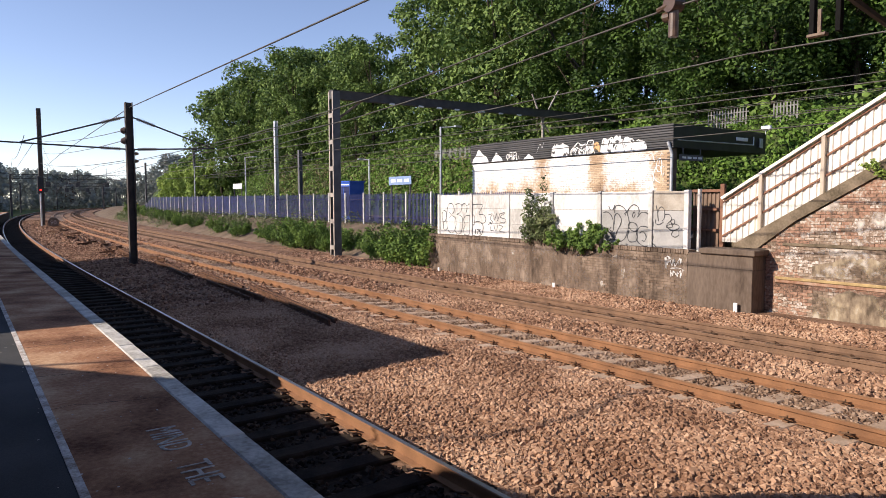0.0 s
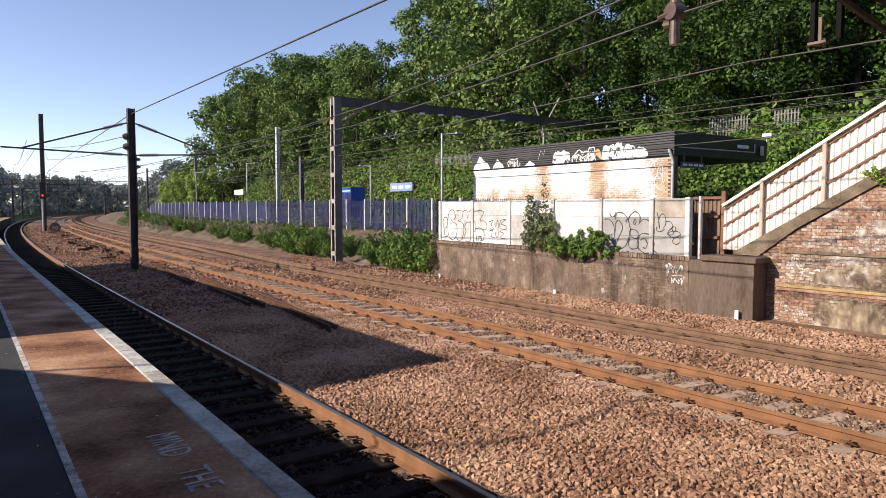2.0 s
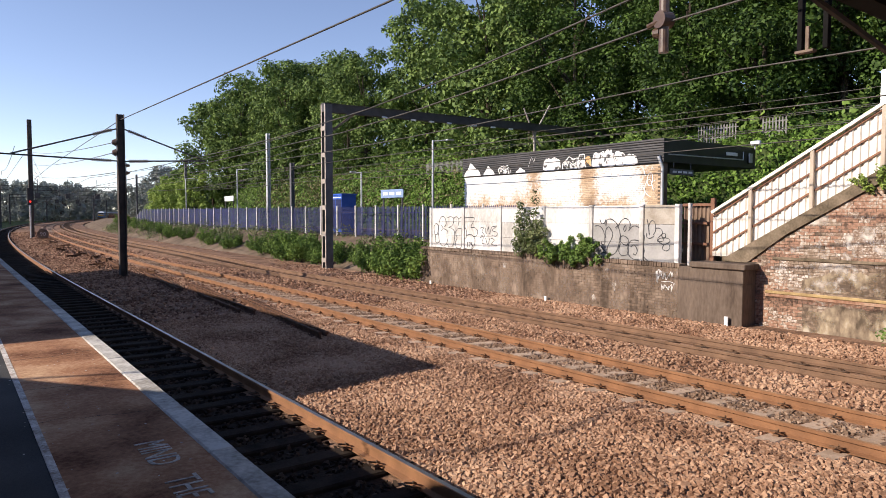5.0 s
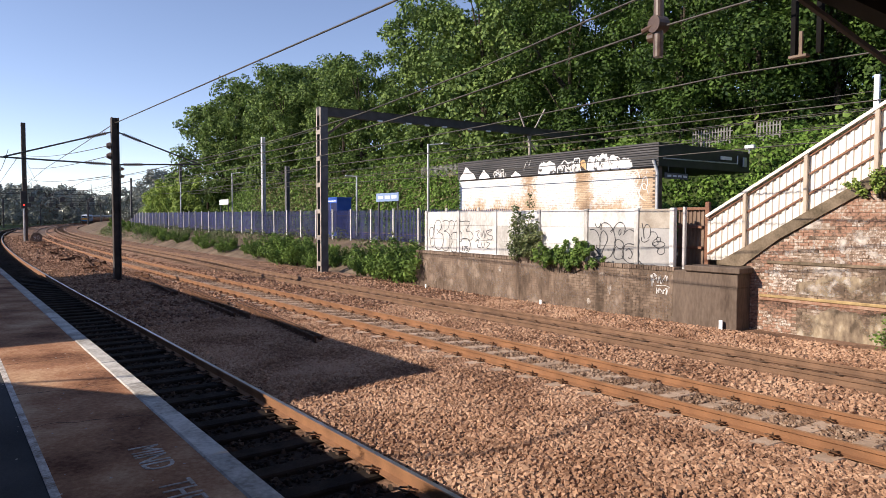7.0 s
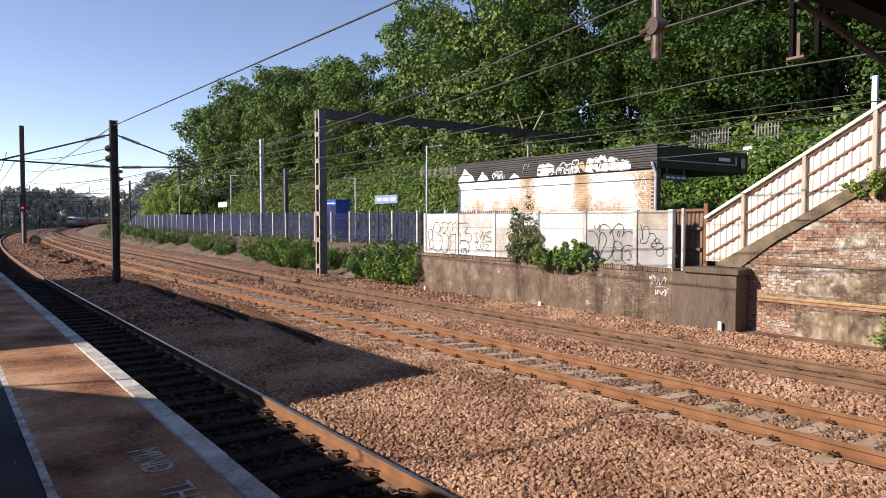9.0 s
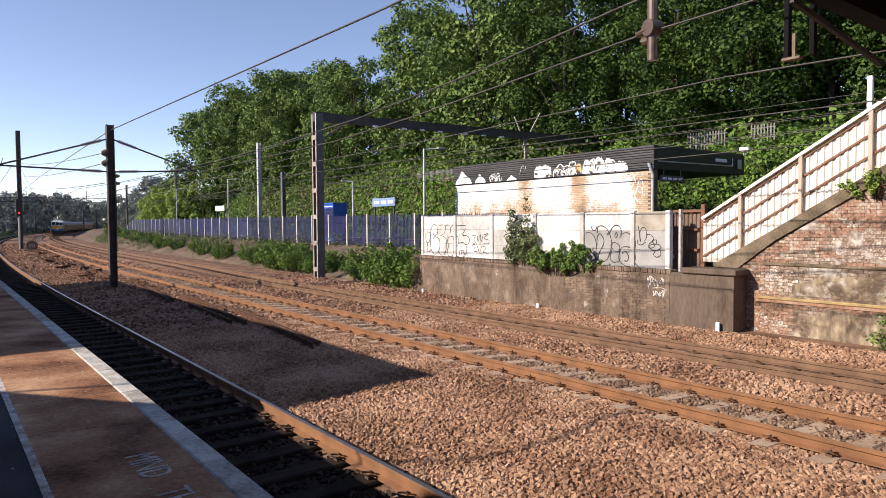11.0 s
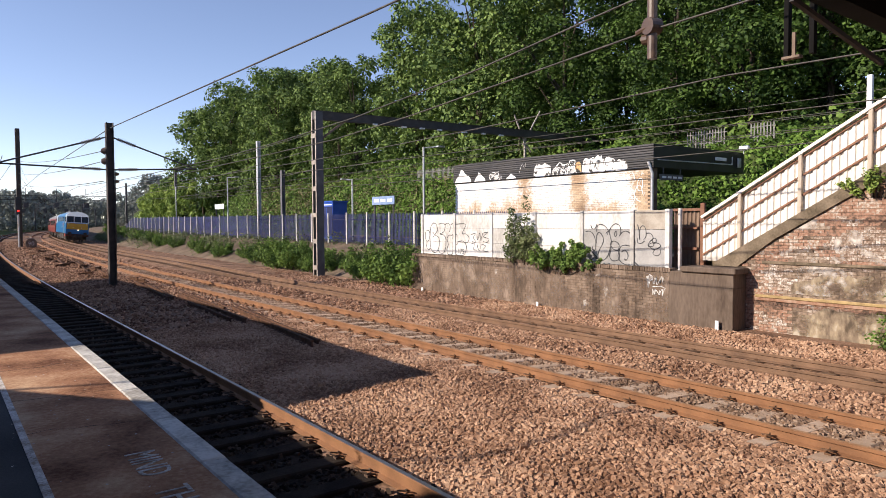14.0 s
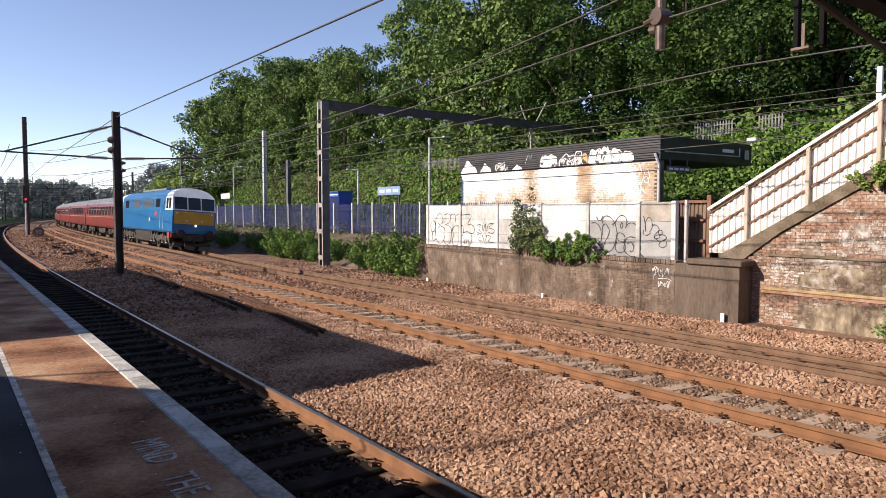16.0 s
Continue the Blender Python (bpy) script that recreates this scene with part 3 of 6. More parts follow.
# second unseen wall, added to hold off more of the sky
_bm = B()
box(_bm, (-4.0, -12.0, PZ - 0.01), (16.0, -6.0, 7.0))
part("wall", _bm, M_REDBRICK, canopy)
# unseen blocks, added to close the place and cut skylight on the sun's side
_bm = B()
box(_bm, (-140.0, -18.0, -0.6), (60.0, -14.5, 7.4))
tagged(part("wall_south", _bm, M_REDBRICK, None), "unseen brick block behind the station, added to hold off skylight", "wall", kind="structure")
# added wall out of view, closing the sky to the east
_bm = B()
box(_bm, (30.0, -18.0, -0.6), (32.0, 60.0, 9.0))
tagged(part("wall_east", _bm, M_REDBRICK, None), "unseen brick wall added to close the cutting", "wall", kind="structure")

# ---- foliage ----
def leaf_cloud(name, seed, clumps, n, size, spread, material):
    """Many small pointed leaves in clumps; clumps: (x, y, z, radius)."""
    rg = np.random.default_rng(seed)
    c = np.array(clumps)
    w = c[:, 3] ** 2
    k = rg.choice(len(c), n, p=w / w.sum())
    d = rg.normal(size=(n, 3)) + np.array([0, 0, 0.3])
    d /= np.linalg.norm(d, axis=1)[:, None]
    r = np.where(rg.uniform(0, 1, n) < 0.82, rg.uniform(0.78, 1.1, n), rg.uniform(0.3, 0.8, n))
    p = c[k, :3] + d * (r * c[k, 3])[:, None] * spread
    nrm = d + rg.normal(size=(n, 3)) * 0.42 + np.array([0, 0, 0.3])
    nrm /= np.linalg.norm(nrm, axis=1)[:, None]
    t = np.cross(nrm, rg.normal(size=(n, 3)))
    t /= np.linalg.norm(t, axis=1)[:, None]
    b = np.cross(nrm, t)
    sz = (size * rg.uniform(0.6, 1.35, n))[:, None]
    q = np.stack([p - t * sz, p - b * sz * 0.68 - nrm * sz * 0.14, p + t * sz, p + b * sz * 0.68 - nrm * sz * 0.14], 1).reshape(-1, 3)
    me = bpy.data.meshes.new(name)
    me.vertices.add(4 * n), me.loops.add(4 * n), me.polygons.add(n)
    me.vertices.foreach_set("co", q.ravel())
    me.loops.foreach_set("vertex_index", np.arange(4 * n))
    me.polygons.foreach_set("loop_start", np.arange(0, 4 * n, 4))
    me.update(calc_edges=True)
    me.materials.append(material)
    return me


def make_tree(seed, height, width, n, size, material, label, base=0.3):
    """A tapered trunk with limbs and a crown of leaves."""
    rg = random.Random(seed)
    t = empty("tree")
    tagged(t, label, "tree", "trees on the hillside")
    bm = B()
    bar(bm, (0, 0, -0.6), (0, 0, height * 0.45), height * 0.012, 8, height * 0.009)
    bar(bm, (0, 0, height * 0.45), (rg.uniform(-.4, .4), rg.uniform(-.4, .4), height * 0.8), height * 0.009, 6, 0.03)
    clumps = []
    low = base + 0.35 * (1 - base)
    for i in range(80):
        z = rg.uniform(base, 0.96)
        e = math.sqrt(max(0.05, 1 - ((z - low) / (1.06 - low)) ** 2)) if z > low else 0.8 + 0.2 * (z - base) / (low - base)
        a, r = rg.uniform(0, 2 * math.pi), width / 2 * e * (rg.uniform(0.6, 1.0) if i % 4 else rg.uniform(0.2, 0.6))
        c = (r * math.cos(a), r * math.sin(a), z * height)
        clumps.append((*c, width * rg.uniform(0.065, 0.125)))
        if i % 10 == 0:
            z0 = max(0.2, z - 0.25) * height * 0.8
            bar(bm, (0, 0, z0), c, height * 0.006, 5, 0.02)
    part("trunk", bm, M_BARK, t)
    cr = new("crown", leaf_cloud("crown", seed, clumps, n, size, 1.0, material))
    cr.parent = t
    return t


def hill(x, y):
    """Height of the land at (x, y)."""
    if x >= BEND:
        return land_z(BEND - x, y)
    return land_z(RAD * math.atan2(BEND - x, RAD - y), RAD - math.hypot(x - BEND, RAD - y))


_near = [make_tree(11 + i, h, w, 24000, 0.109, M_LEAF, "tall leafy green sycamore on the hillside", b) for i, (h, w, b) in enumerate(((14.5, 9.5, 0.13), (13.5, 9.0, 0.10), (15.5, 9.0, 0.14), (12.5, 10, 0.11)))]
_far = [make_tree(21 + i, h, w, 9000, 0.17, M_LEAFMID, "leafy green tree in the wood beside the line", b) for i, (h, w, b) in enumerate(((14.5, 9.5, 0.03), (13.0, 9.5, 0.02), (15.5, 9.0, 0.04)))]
_rg = random.Random(5)
_spots = []
for row, (y0, s0, s1, gap) in enumerate(((36.2, -20, 100, 5.8), (39.5, -20, 104, 5.6), (45, -20, 30, 9.5))):
    s = s0
    while s < s1:
        _spots.append((s + _rg.uniform(-1.5, 1.5), y0 + _rg.uniform(-1.6, 1.6), _rg.uniform(0.85, 1.12)))
        s += gap * _rg.uniform(0.8, 1.2)
_spots = [(s, y, k * (1 if s < 34 else (0.9 if s < 44 else (0.82 if s < 58 else 0.98)))) for s, y, k in _spots]
_spots += [(92, 31.8, 1.3), (89, 33.5, 1.22), (83, 34.0, 1.16), (76, 34.5, 1.05), (71, 37, 1.02), (66, 38, 1.0), (60, 40, 0.98)]
_first = set()
for s, y0, sc in _spots:
    q = along(s, y0)
    m = Matrix.Translation((q.x, q.y, hill(q.x, q.y) - 0.3)) @ Matrix.Rotation(_rg.uniform(0, 6.28), 4, 'Z') @ Matrix.Scale(sc, 4)
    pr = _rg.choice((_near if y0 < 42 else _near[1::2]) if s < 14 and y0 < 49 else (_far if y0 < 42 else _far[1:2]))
    if pr not in _first:
        _first.add(pr)
        pr.matrix_basis = m
    else:
        copy_thing(pr, m).scale = (sc, sc, sc)
# lighter young trees where the wood ends, and the far dark belts
_lime = make_tree(31, 8.0, 6.5, 5200, 0.17, M_LEAFLIME, "light yellow-green young tree at the end of the wood", 0.05)
_spots = [(92, 24.5, 0.8), (98, 27, 1.0), (104, 30, 1.1), (110, 27, .9), (118, 30, 1.05), (128, 31, 1.0), (140, 34, 1.1), (150, 37, 1), (88, 28, 1.0)]
for i, (s, y0, sc) in enumerate(_spots):
    q = along(s, y0)
    m = Matrix.Translation((q.x, q.y, 0.9)) @ Matrix.Rotation(i * 1.3, 4, 'Z') @ Matrix.Scale(sc, 4)
    if i == 0:
        _lime.matrix_basis = m
    else:
        copy_thing(_lime, m).scale = (sc, sc, sc)
_dark = make_tree(41, 13.0, 11.0, 2000, 0.46, M_LEAFFAR, "distant tree beyond the bend, with haze painted into its leaf colour", 0.02)
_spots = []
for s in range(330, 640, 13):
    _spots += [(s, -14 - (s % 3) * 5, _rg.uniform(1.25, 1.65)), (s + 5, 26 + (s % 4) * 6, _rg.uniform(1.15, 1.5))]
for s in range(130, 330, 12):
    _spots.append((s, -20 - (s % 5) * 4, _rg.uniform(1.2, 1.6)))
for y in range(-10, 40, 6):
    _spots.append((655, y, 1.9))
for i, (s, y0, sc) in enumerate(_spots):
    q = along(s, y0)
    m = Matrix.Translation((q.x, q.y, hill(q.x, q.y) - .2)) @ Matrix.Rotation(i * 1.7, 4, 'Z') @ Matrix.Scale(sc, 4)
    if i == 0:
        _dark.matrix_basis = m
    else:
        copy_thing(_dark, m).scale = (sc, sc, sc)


def make_bush(seed, w, h, n, size, material, label, name="bush", d=None, loose=1.0):
    """Arching stems with sprays of leaves along them, ragged at the edge."""
    rg = random.Random(seed)
    t = empty(name)
    tagged(t, label, "bush", "bushes along the line")
    bm = B()
    cl = []
    d = d or w
    for i in range(26):
        a, r = rg.uniform(0, 6.28), rg.uniform(0, 1) ** 0.5
        top = Vector((r * w / 2 * math.cos(a), r * d / 2 * math.sin(a), rg.uniform(0.25, 1.0) * h * (1.08 - 0.55 * r)))
        foot = Vector((top.x * 0.35, top.y * 0.3, -0.1))
        bar(bm, foot, top, 0.012, 5, 0.004)
        for k in (0.45, 0.7, 0.9, 1.03):
            q = foot.lerp(top, k)
            cl.append((q.x + rg.uniform(-.06, .06), q.y + rg.uniform(-.06, .06), q.z, min(w, h) * rg.uniform(0.07, 0.15) * loose * (1.15 - .5 * k)))
    part("woody_stem", bm, M_BARK, t)
    o = new("foliage", leaf_cloud("foliage", seed, cl, n, size, 1.25, material))
    o.parent = t
    return t


# ---- walls on the far side ----
WY = 15.2


def brick_wall(name, wall_parent, x0, x1, y, z0, z1, mat_pick, course=0.075, length=0.225, top=None, x_near=None, limit=300):
    """Bricks in stretcher bond standing 6 mm proud of the mortar; top(x) cuts the courses under a slope."""
    base = {}
    made = 0
    rows = int((z1 - z0) / course)
    vs_, fs_, ms_ = [], [], []
    mats = []
    for r in range(rows):
        z = z0 + (r + 0.5) * course
        x = x0 + (length / 2 if r % 2 else length)
        x -= length / 2
        while x < x1 - length * 0.4:
            if top is None or z + course * 0.6 < top(x):
                mt = mat_pick(x, z)
                if mt not in mats:
                    mats.append(mt)
                j = random.uniform(-0.003, 0.004)
                near = x_near is None or x_near[0] < x < x_near[1]
                if near and made < limit and mt.name != "skip":
                    if mt not in base:
                        bm = B()
                        box(bm, (-length / 2 + .004, -0.008, -course / 2 + .004), (length / 2 - .004, 0.03, course / 2 - .004), 0.004)
                        me = bpy.data.meshes.new("brick")
                        bm.to_mesh(me), bm.free()
                        me.materials.append(mt)
                        base[mt] = me
                    o = new("brick", base[mt])
                    o.parent, o.location = wall_parent, (x, y - j, z)
                    made += 1
                else:
                    b0 = len(vs_)
                    hx, hz = length / 2 - .004, course / 2 - .004
                    yy = y - 0.008 - j
                    vs_ += [(x - hx, yy, z - hz), (x + hx, yy, z - hz), (x + hx, yy, z + hz), (x - hx, yy, z + hz),
                            (x - hx, y + .02, z - hz), (x + hx, y + .02, z - hz), (x + hx, y + .02, z + hz), (x - hx, y + .02, z + hz)]
                    fs_ += [tuple(b0 + i for i in q) for q in ((0, 1, 2, 3), (1, 0, 4, 5), (2, 1, 5, 6), (3, 2, 6, 7), (0, 3, 7, 4))]
                    ms_ += [mats.index(mt)] * 5
            x += length
    if vs_:
        o = mesh_ob("brickwork", vs_, fs_, mats, wall_parent)
        o.data.polygons.foreach_set("material_index", ms_)
        tagged(o, kind="stuff")


plinth = empty("wall_plinth")
tagged(plinth, "grimy brown brick retaining wall below the concrete fence", "wall", kind="structure")
_bm = B()
box(_bm, (-22.2, WY, -0.5), (-10.45, WY + 0.55, 1.16))
part("wall_core", _bm, M_MORTAR, plinth)
_bm = B()
box(_bm, (-10.45, WY - 0.03, -0.5), (-8.7, WY + 0.6, 0.86), 0.01)
box(_bm, (-10.45, WY - 0.018, 0.86), (-8.7, WY + 0.6, 1.2), 0.01)
part("pier", _bm, M_RENDER, plinth, "smooth grey rendered pier")
_bm = B()
box(_bm, (-10.1, WY - 0.09, 1.2), (-8.62, WY + 0.66, 1.34), 0.02)
part("pier_cap", _bm, M_RENDER, plinth)
_bm = B()
box(_bm, (-22.24, WY - 0.012, -0.5), (-22.2, WY + 0.55, 1.16))
part("wall_end", _bm, M_PLINTH, plinth)
# a row of bricks on edge along the top
_bm = B()
box(_bm, (-0.034, -0.15, 0), (0.034, 0.15, 0.11), 0.006)
_edge = bpy.data.meshes.new("coping_brick")
_bm.to_mesh(_edge), _bm.free()
_edge.materials.append(M_PLINTH)
x = -22.2
while x < -10.5:
    o = new("coping_brick", _edge)
    o.parent, o.location = plinth, (x + 0.04, WY + 0.12 + random.uniform(-.006, .006), 1.155 + random.uniform(-.006, .004))
    x += 0.0785
_bm = B()
box(_bm, (-22.2, WY + 0.27, 1.155), (-10.46, WY + 0.55, 1.25))
part("wall_top", _bm, M_COPSTONE, plinth)

# concrete panel fence
PX = [-21.76, -19.70, -17.64, -15.55, -13.57, -11.76, -10.64]
fence_c = empty("concrete_panel_fence")
tagged(fence_c, "white-painted concrete panel fence with black graffiti", "fence")
_bm = B()
box(_bm, (-0.07, -0.07, 1.2), (0.07, 0.08, 2.80), 0.012)
_post = bpy.data.meshes.new("post")
_bm.to_mesh(_post), _bm.free()
_post.materials.append(M_PANEL)
FY = WY + 0.2
for x in PX:
    o = new("post", _post)
    o.parent, o.location = fence_c, (x, FY, 0)
for i in range(6):
    for k, (z0, z1) in enumerate(((1.22, 1.735), (1.74, 2.255), (2.26, 2.775))):
        _bm = B()
        box(_bm, (PX[i] + 0.075, FY - 0.03, z0), (PX[i + 1] - 0.075, FY + 0.03, z1), 0.008)
        mt = M_PANEL if i < 4 else M_PANELGREY
        if i == 5 and k == 2:
            mt = M_PANELBUFF
        if i == 4 and k == 2:
            mt = M_PANEL
        part("panel", _bm, mt, fence_c)


def stroke(bm, pts, y, w=0.03, loop=False):
    """A painted line through (x, z) points on a wall that faces the tracks, smoothed."""
    P = [Vector((a, 0, b)) for a, b in pts]
    if loop:
        P = P + [P[0]]
    out = []
    n = len(P)
    for i in range(n - 1):
        p0, p1, p2, p3 = P[max(0, i - 1)] if not loop else P[(i - 1) % (n - 1)], P[i], P[i + 1], P[min(n - 1, i + 2)] if not loop else P[(i + 2) % (n - 1)]
        for k in range(5):
            t = k / 5
            out.append(0.5 * ((2 * p1) + (p2 - p0) * t + (2 * p0 - 5 * p1 + 4 * p2 - p3) * t * t + (3 * p1 - p0 - 3 * p2 + p3) * t ** 3))
    out.append(P[-1])
    prev = None
    for i, p in enumerate(out):
        d = (out[min(i + 1, len(out) - 1)] - out[max(i - 1, 0)])
        if d.length < 1e-6:
            continue
        d.normalize()
        s_ = Vector((-d.z, 0, d.x)) * (w / 2) * (1 + 0.25 * math.sin(i * 0.7))
        v = [bm.verts.new((q.x, y, q.z)) for q in (p - s_, p + s_)]
        if prev:
            bm.faces.new((prev[0], v[0], v[1], prev[1]))
        prev = v


# bubble outlines sprayed on the panels
GY = FY - 0.034
_rg = random.Random(21)
_bm = B()


def west(*pts, w=.026, loop=False):
    """A sprayed line on the first two panels, in hundredths of their common width and of their height."""
    stroke(_bm, [(-21.68 + .0397 * u, 1.24 + .0152 * v) for u, v in pts], GY - _rg.uniform(0, .003), w, loop)


def east(*pts, w=.026, loop=False):
    """A sprayed line on the last two panels, in hundredths of their common width and of their height."""
    stroke(_bm, [(-13.49 + .0279 * u, 1.24 + .0152 * v) for u, v in pts], GY - _rg.uniform(0, .003), w, loop)


west((10, 57), (6, 61), (3, 52), (4, 36), (8, 34), (10, 45), loop=True)
west((6, 33), (5, 19), (8, 11), (12, 17))
west((11, 50), (12, 68), (16, 79), (21, 76), (23, 61), (19, 50), (25, 43), (26, 26), (23, 10), (18, 5), (13, 12), (11, 27), loop=True)
west((15, 57), (18, 50), (15, 43))
west((25, 76), (30, 79), (35, 74), (33, 58), (27, 52), (32, 50), (36, 42), (36, 21), (33, 6), (28, 4), (24, 12))
west((35, 74), (39, 79), (43, 72), (42, 57))
west((44, 74), (47, 78), (50, 71), (49, 56), (46, 50), (41, 49), (38, 40), (40, 27), (38, 16), (39, 4), (44, 2), (47, 10), (47, 50))
west((50, 76), (66, 76), (61, 55), (67, 53), (71, 44), (69, 34), (64, 32))
west((48, 51), (54, 50), (54, 29), (49, 29))
west((54, 34), (62, 36), (67, 25), (65, 7), (59, 1), (51, 4), (49, 12))
west((74, 52), (80, 55), (77, 45), (81, 34), (75, 36), w=.022)
west((82, 53), (83, 40), (86, 56), (87, 39), (90, 56), w=.022)
west((91, 56), (97, 58), (91, 48), (98, 43), (96, 35), (90, 37), w=.022)
west((74, 30), (79, 32), (77, 18), (82, 16), w=.022)
west((82, 30), (85, 15), (88, 30), w=.022)
west((89, 30), (94, 26), (90, 16), (97, 14), w=.022)
part("graffiti", _bm, M_SPRAY, fence_c, "black bubble graffiti outlines")
_bm = B()
east((2, 62), (7, 63), (12, 58), (15, 48), (16, 36), (15, 27), (11, 29), (12, 34))
east((9, 75), (11, 68), (15, 68), (17, 76))
east((17, 62), (18, 73), (23, 76), (29, 71), (33, 62), (35, 52), (36, 42), (34, 28), (31, 15), (25, 8), (20, 11), (19, 20), (22, 31), (25, 40), (26, 49), (23, 58), (20, 61), (17, 54), (17, 40))
east((33, 62), (36, 71), (41, 77), (46, 74), (48, 66), (47, 59))
east((40, 58), (42, 64), (43, 58), (41, 53), loop=True, w=.022)
east((29, 59), (32, 63), (31, 57), w=.022)
east((46, 54), (50, 62), (56, 63), (62, 55), (65, 45), (64, 28))
east((35, 40), (39, 45), (44, 42), (46, 36), (44, 28), (38, 31), loop=True)
east((36, 31), (34, 17), (37, 9), (42, 9), (46, 13), (46, 26), (45, 31))
east((45, 22), (48, 35), (54, 38), (61, 34), (65, 21), (63, 8), (57, 2), (50, 5), (45, 14), loop=True)
east((52, 13), (55, 11), (57, 20), (53, 29), (49, 25))
east((64, 9), (69, 2), (73, -4))
east((7, 2), (10, 8), (15, 12), (21, 8))
east((9, 27), (15, 17), (20, 10))
east((68, 76), (70, 62), (71, 48), (70, 62), (73, 73), (77, 70), (78, 56), (75, 48), w=.022)
east((68, 51), (68, 44), (72, 42), (77, 47), w=.022)
east((78, 60), (83, 60), (86, 52), (81, 43), (81, 37), (87, 39), (85, 49), (89, 51), (89, 44), (86, 42), w=.022)
east((84, 34), (81, 40), (87, 44), (93, 42), (94, 37), (88, 32), loop=True, w=.022)
east((88, 32), (86, 25), (90, 21), (94, 25), (94, 32), w=.022)
lettering("175", Matrix.Translation((-19.33, GY - .003, 1.33)) @ Matrix.Rotation(math.pi / 2, 4, 'X'), .26, M_SPRAY, fence_c, "graffiti_figures")
part("graffiti", _bm, M_SPRAY, fence_c, "black bubble graffiti outlines")
_bm = B()
for z, x0, x1, n in ((.92, -11.12, -10.6, 13), (.61, -11.0, -10.62, 11)):
    stroke(_bm, [(x0 + (x1 - x0) * i / n + _rg.uniform(-.05, .05), z + (.1 if i % 2 else -.1) * _rg.uniform(.3, 1.2)) for i in range(n + 1)], WY - 0.0142, .019)
stroke(_bm, [(-11.15, 1.02), (-11.1, .72), (-11.08, 1.05), (-10.95, .98), (-11.07, .88)], WY - .0150, .02)
stroke(_bm, [(-10.98, .75), (-10.7, .77), (-10.55, .72)], WY - .0155, .016)
part("graffiti", _bm, M_THINPAINT, plinth, "small white graffiti")
for cx, cz, w, h in ((-12.55, .55, .16, .4), (-13.3, .1, .2, .2), (-12.75, .95, .4, .1), (-15.6, .45, .35, .3), (-17.2, .8, .3, .22), (-18.9, .35, .4, .25), (-20.4, .7, .3, .3), (-10.6, .0, .12, .2), (-11.6, .25, .14, .3), (-14.4, .75, .25, .35)):
    _bm = B()
    n = 14
    _bm.faces.new([_bm.verts.new((cx + w / 2 * math.cos(2 * math.pi * i / n) * _rg.uniform(.45, 1.1), WY - .0132, cz + h / 2 * math.sin(2 * math.pi * i / n) * _rg.uniform(.5, 1.15))) for i in range(n)][::-1])
    part("flaked_patch", _bm, M_BLOOM, plinth)
_bm = B()
_bm.faces.new([_bm.verts.new((x, WY - .0128, z)) for x, z in ((-22.2, -.3), (-10.47, -.3), (-10.47, 1.14), (-22.2, 1.14))])
part("sooty_smear", _bm, M_SMEAR, plinth, "sooty smears of old render")
# ---- stair wall, its sloping coping and the corrugated fence ----
SY = 15.75
SLOPE = 0.583


def coping_z(x):
    return 1.80 + (x + 8.93) * SLOPE


stair = empty("wall_stair")
tagged(stair, "weathered red and white-stained brick wall below the stairs", "wall", kind="structure")
_bm = B()
prism(_bm, [(-8.72, -0.5), (12.0, -0.5), (12.0, coping_z(12.0) - .2), (-8.1, coping_z(-8.1) - .2), (-8.72, 1.34)], SY, SY + 0.5)
part("wall_core", _bm, M_MORTAR, stair)
_bm = B()
prism(_bm, [(-9.5, coping_z(-9.5) - .02), (12.0, coping_z(12.0) - .02), (12.0, coping_z(12.0) - .30), (-8.0, coping_z(-8.0) - .30), (-8.9, 1.36), (-9.5, 1.36)], SY - 0.06, SY + 0.55)
part("sloping_coping", _bm, M_COPSTONE, stair)
_bm = B()
box(_bm, (-8.45, SY - 0.055, 0.66), (12, SY, 0.73), 0.012)
part("string_course", _bm, M_OCHRE, stair, "ochre brick string course")
_bm = B()
box(_bm, (-8.45, SY - 0.035, 0.58), (12, SY, 0.655), 0.008)
part("string_course", _bm, M_REDBRICK, stair)
_bm = B()
box(_bm, (-8.3, SY - 0.03, 1.46), (12, SY, 1.53), 0.01)
part("string_course", _bm, M_COPSTONE, stair)
# old render that still clings to the bricks
for x0, x1, z0, z1, sd in ((-7.55, 2.0, -.4, .5, 1.0), (-7.6, 2.0, .80, 1.27, 4.0)):
    n = 70
    top = [(x0 + (x1 - x0) * i / n, z1 + .10 * noise.noise(Vector((i * .45, sd, 0))) + .05 * noise.noise(Vector((i * 1.7, sd, 2))) - (.25 * max(0, 1 - i / 5))) for i in range(n + 1)]
    bot = [(x0 + (x1 - x0) * i / n, z0 + (.05 * noise.noise(Vector((i * .5, sd, 7))) if sd > 2 else 0)) for i in range(n, -1, -1)]
    _bm = B()
    _bm.faces.new([_bm.verts.new((a, SY - .019, b)) for a, b in top + bot][::-1])
    part("render_patch", _bm, M_WALLRENDER, stair, "patch of grey weathered render")
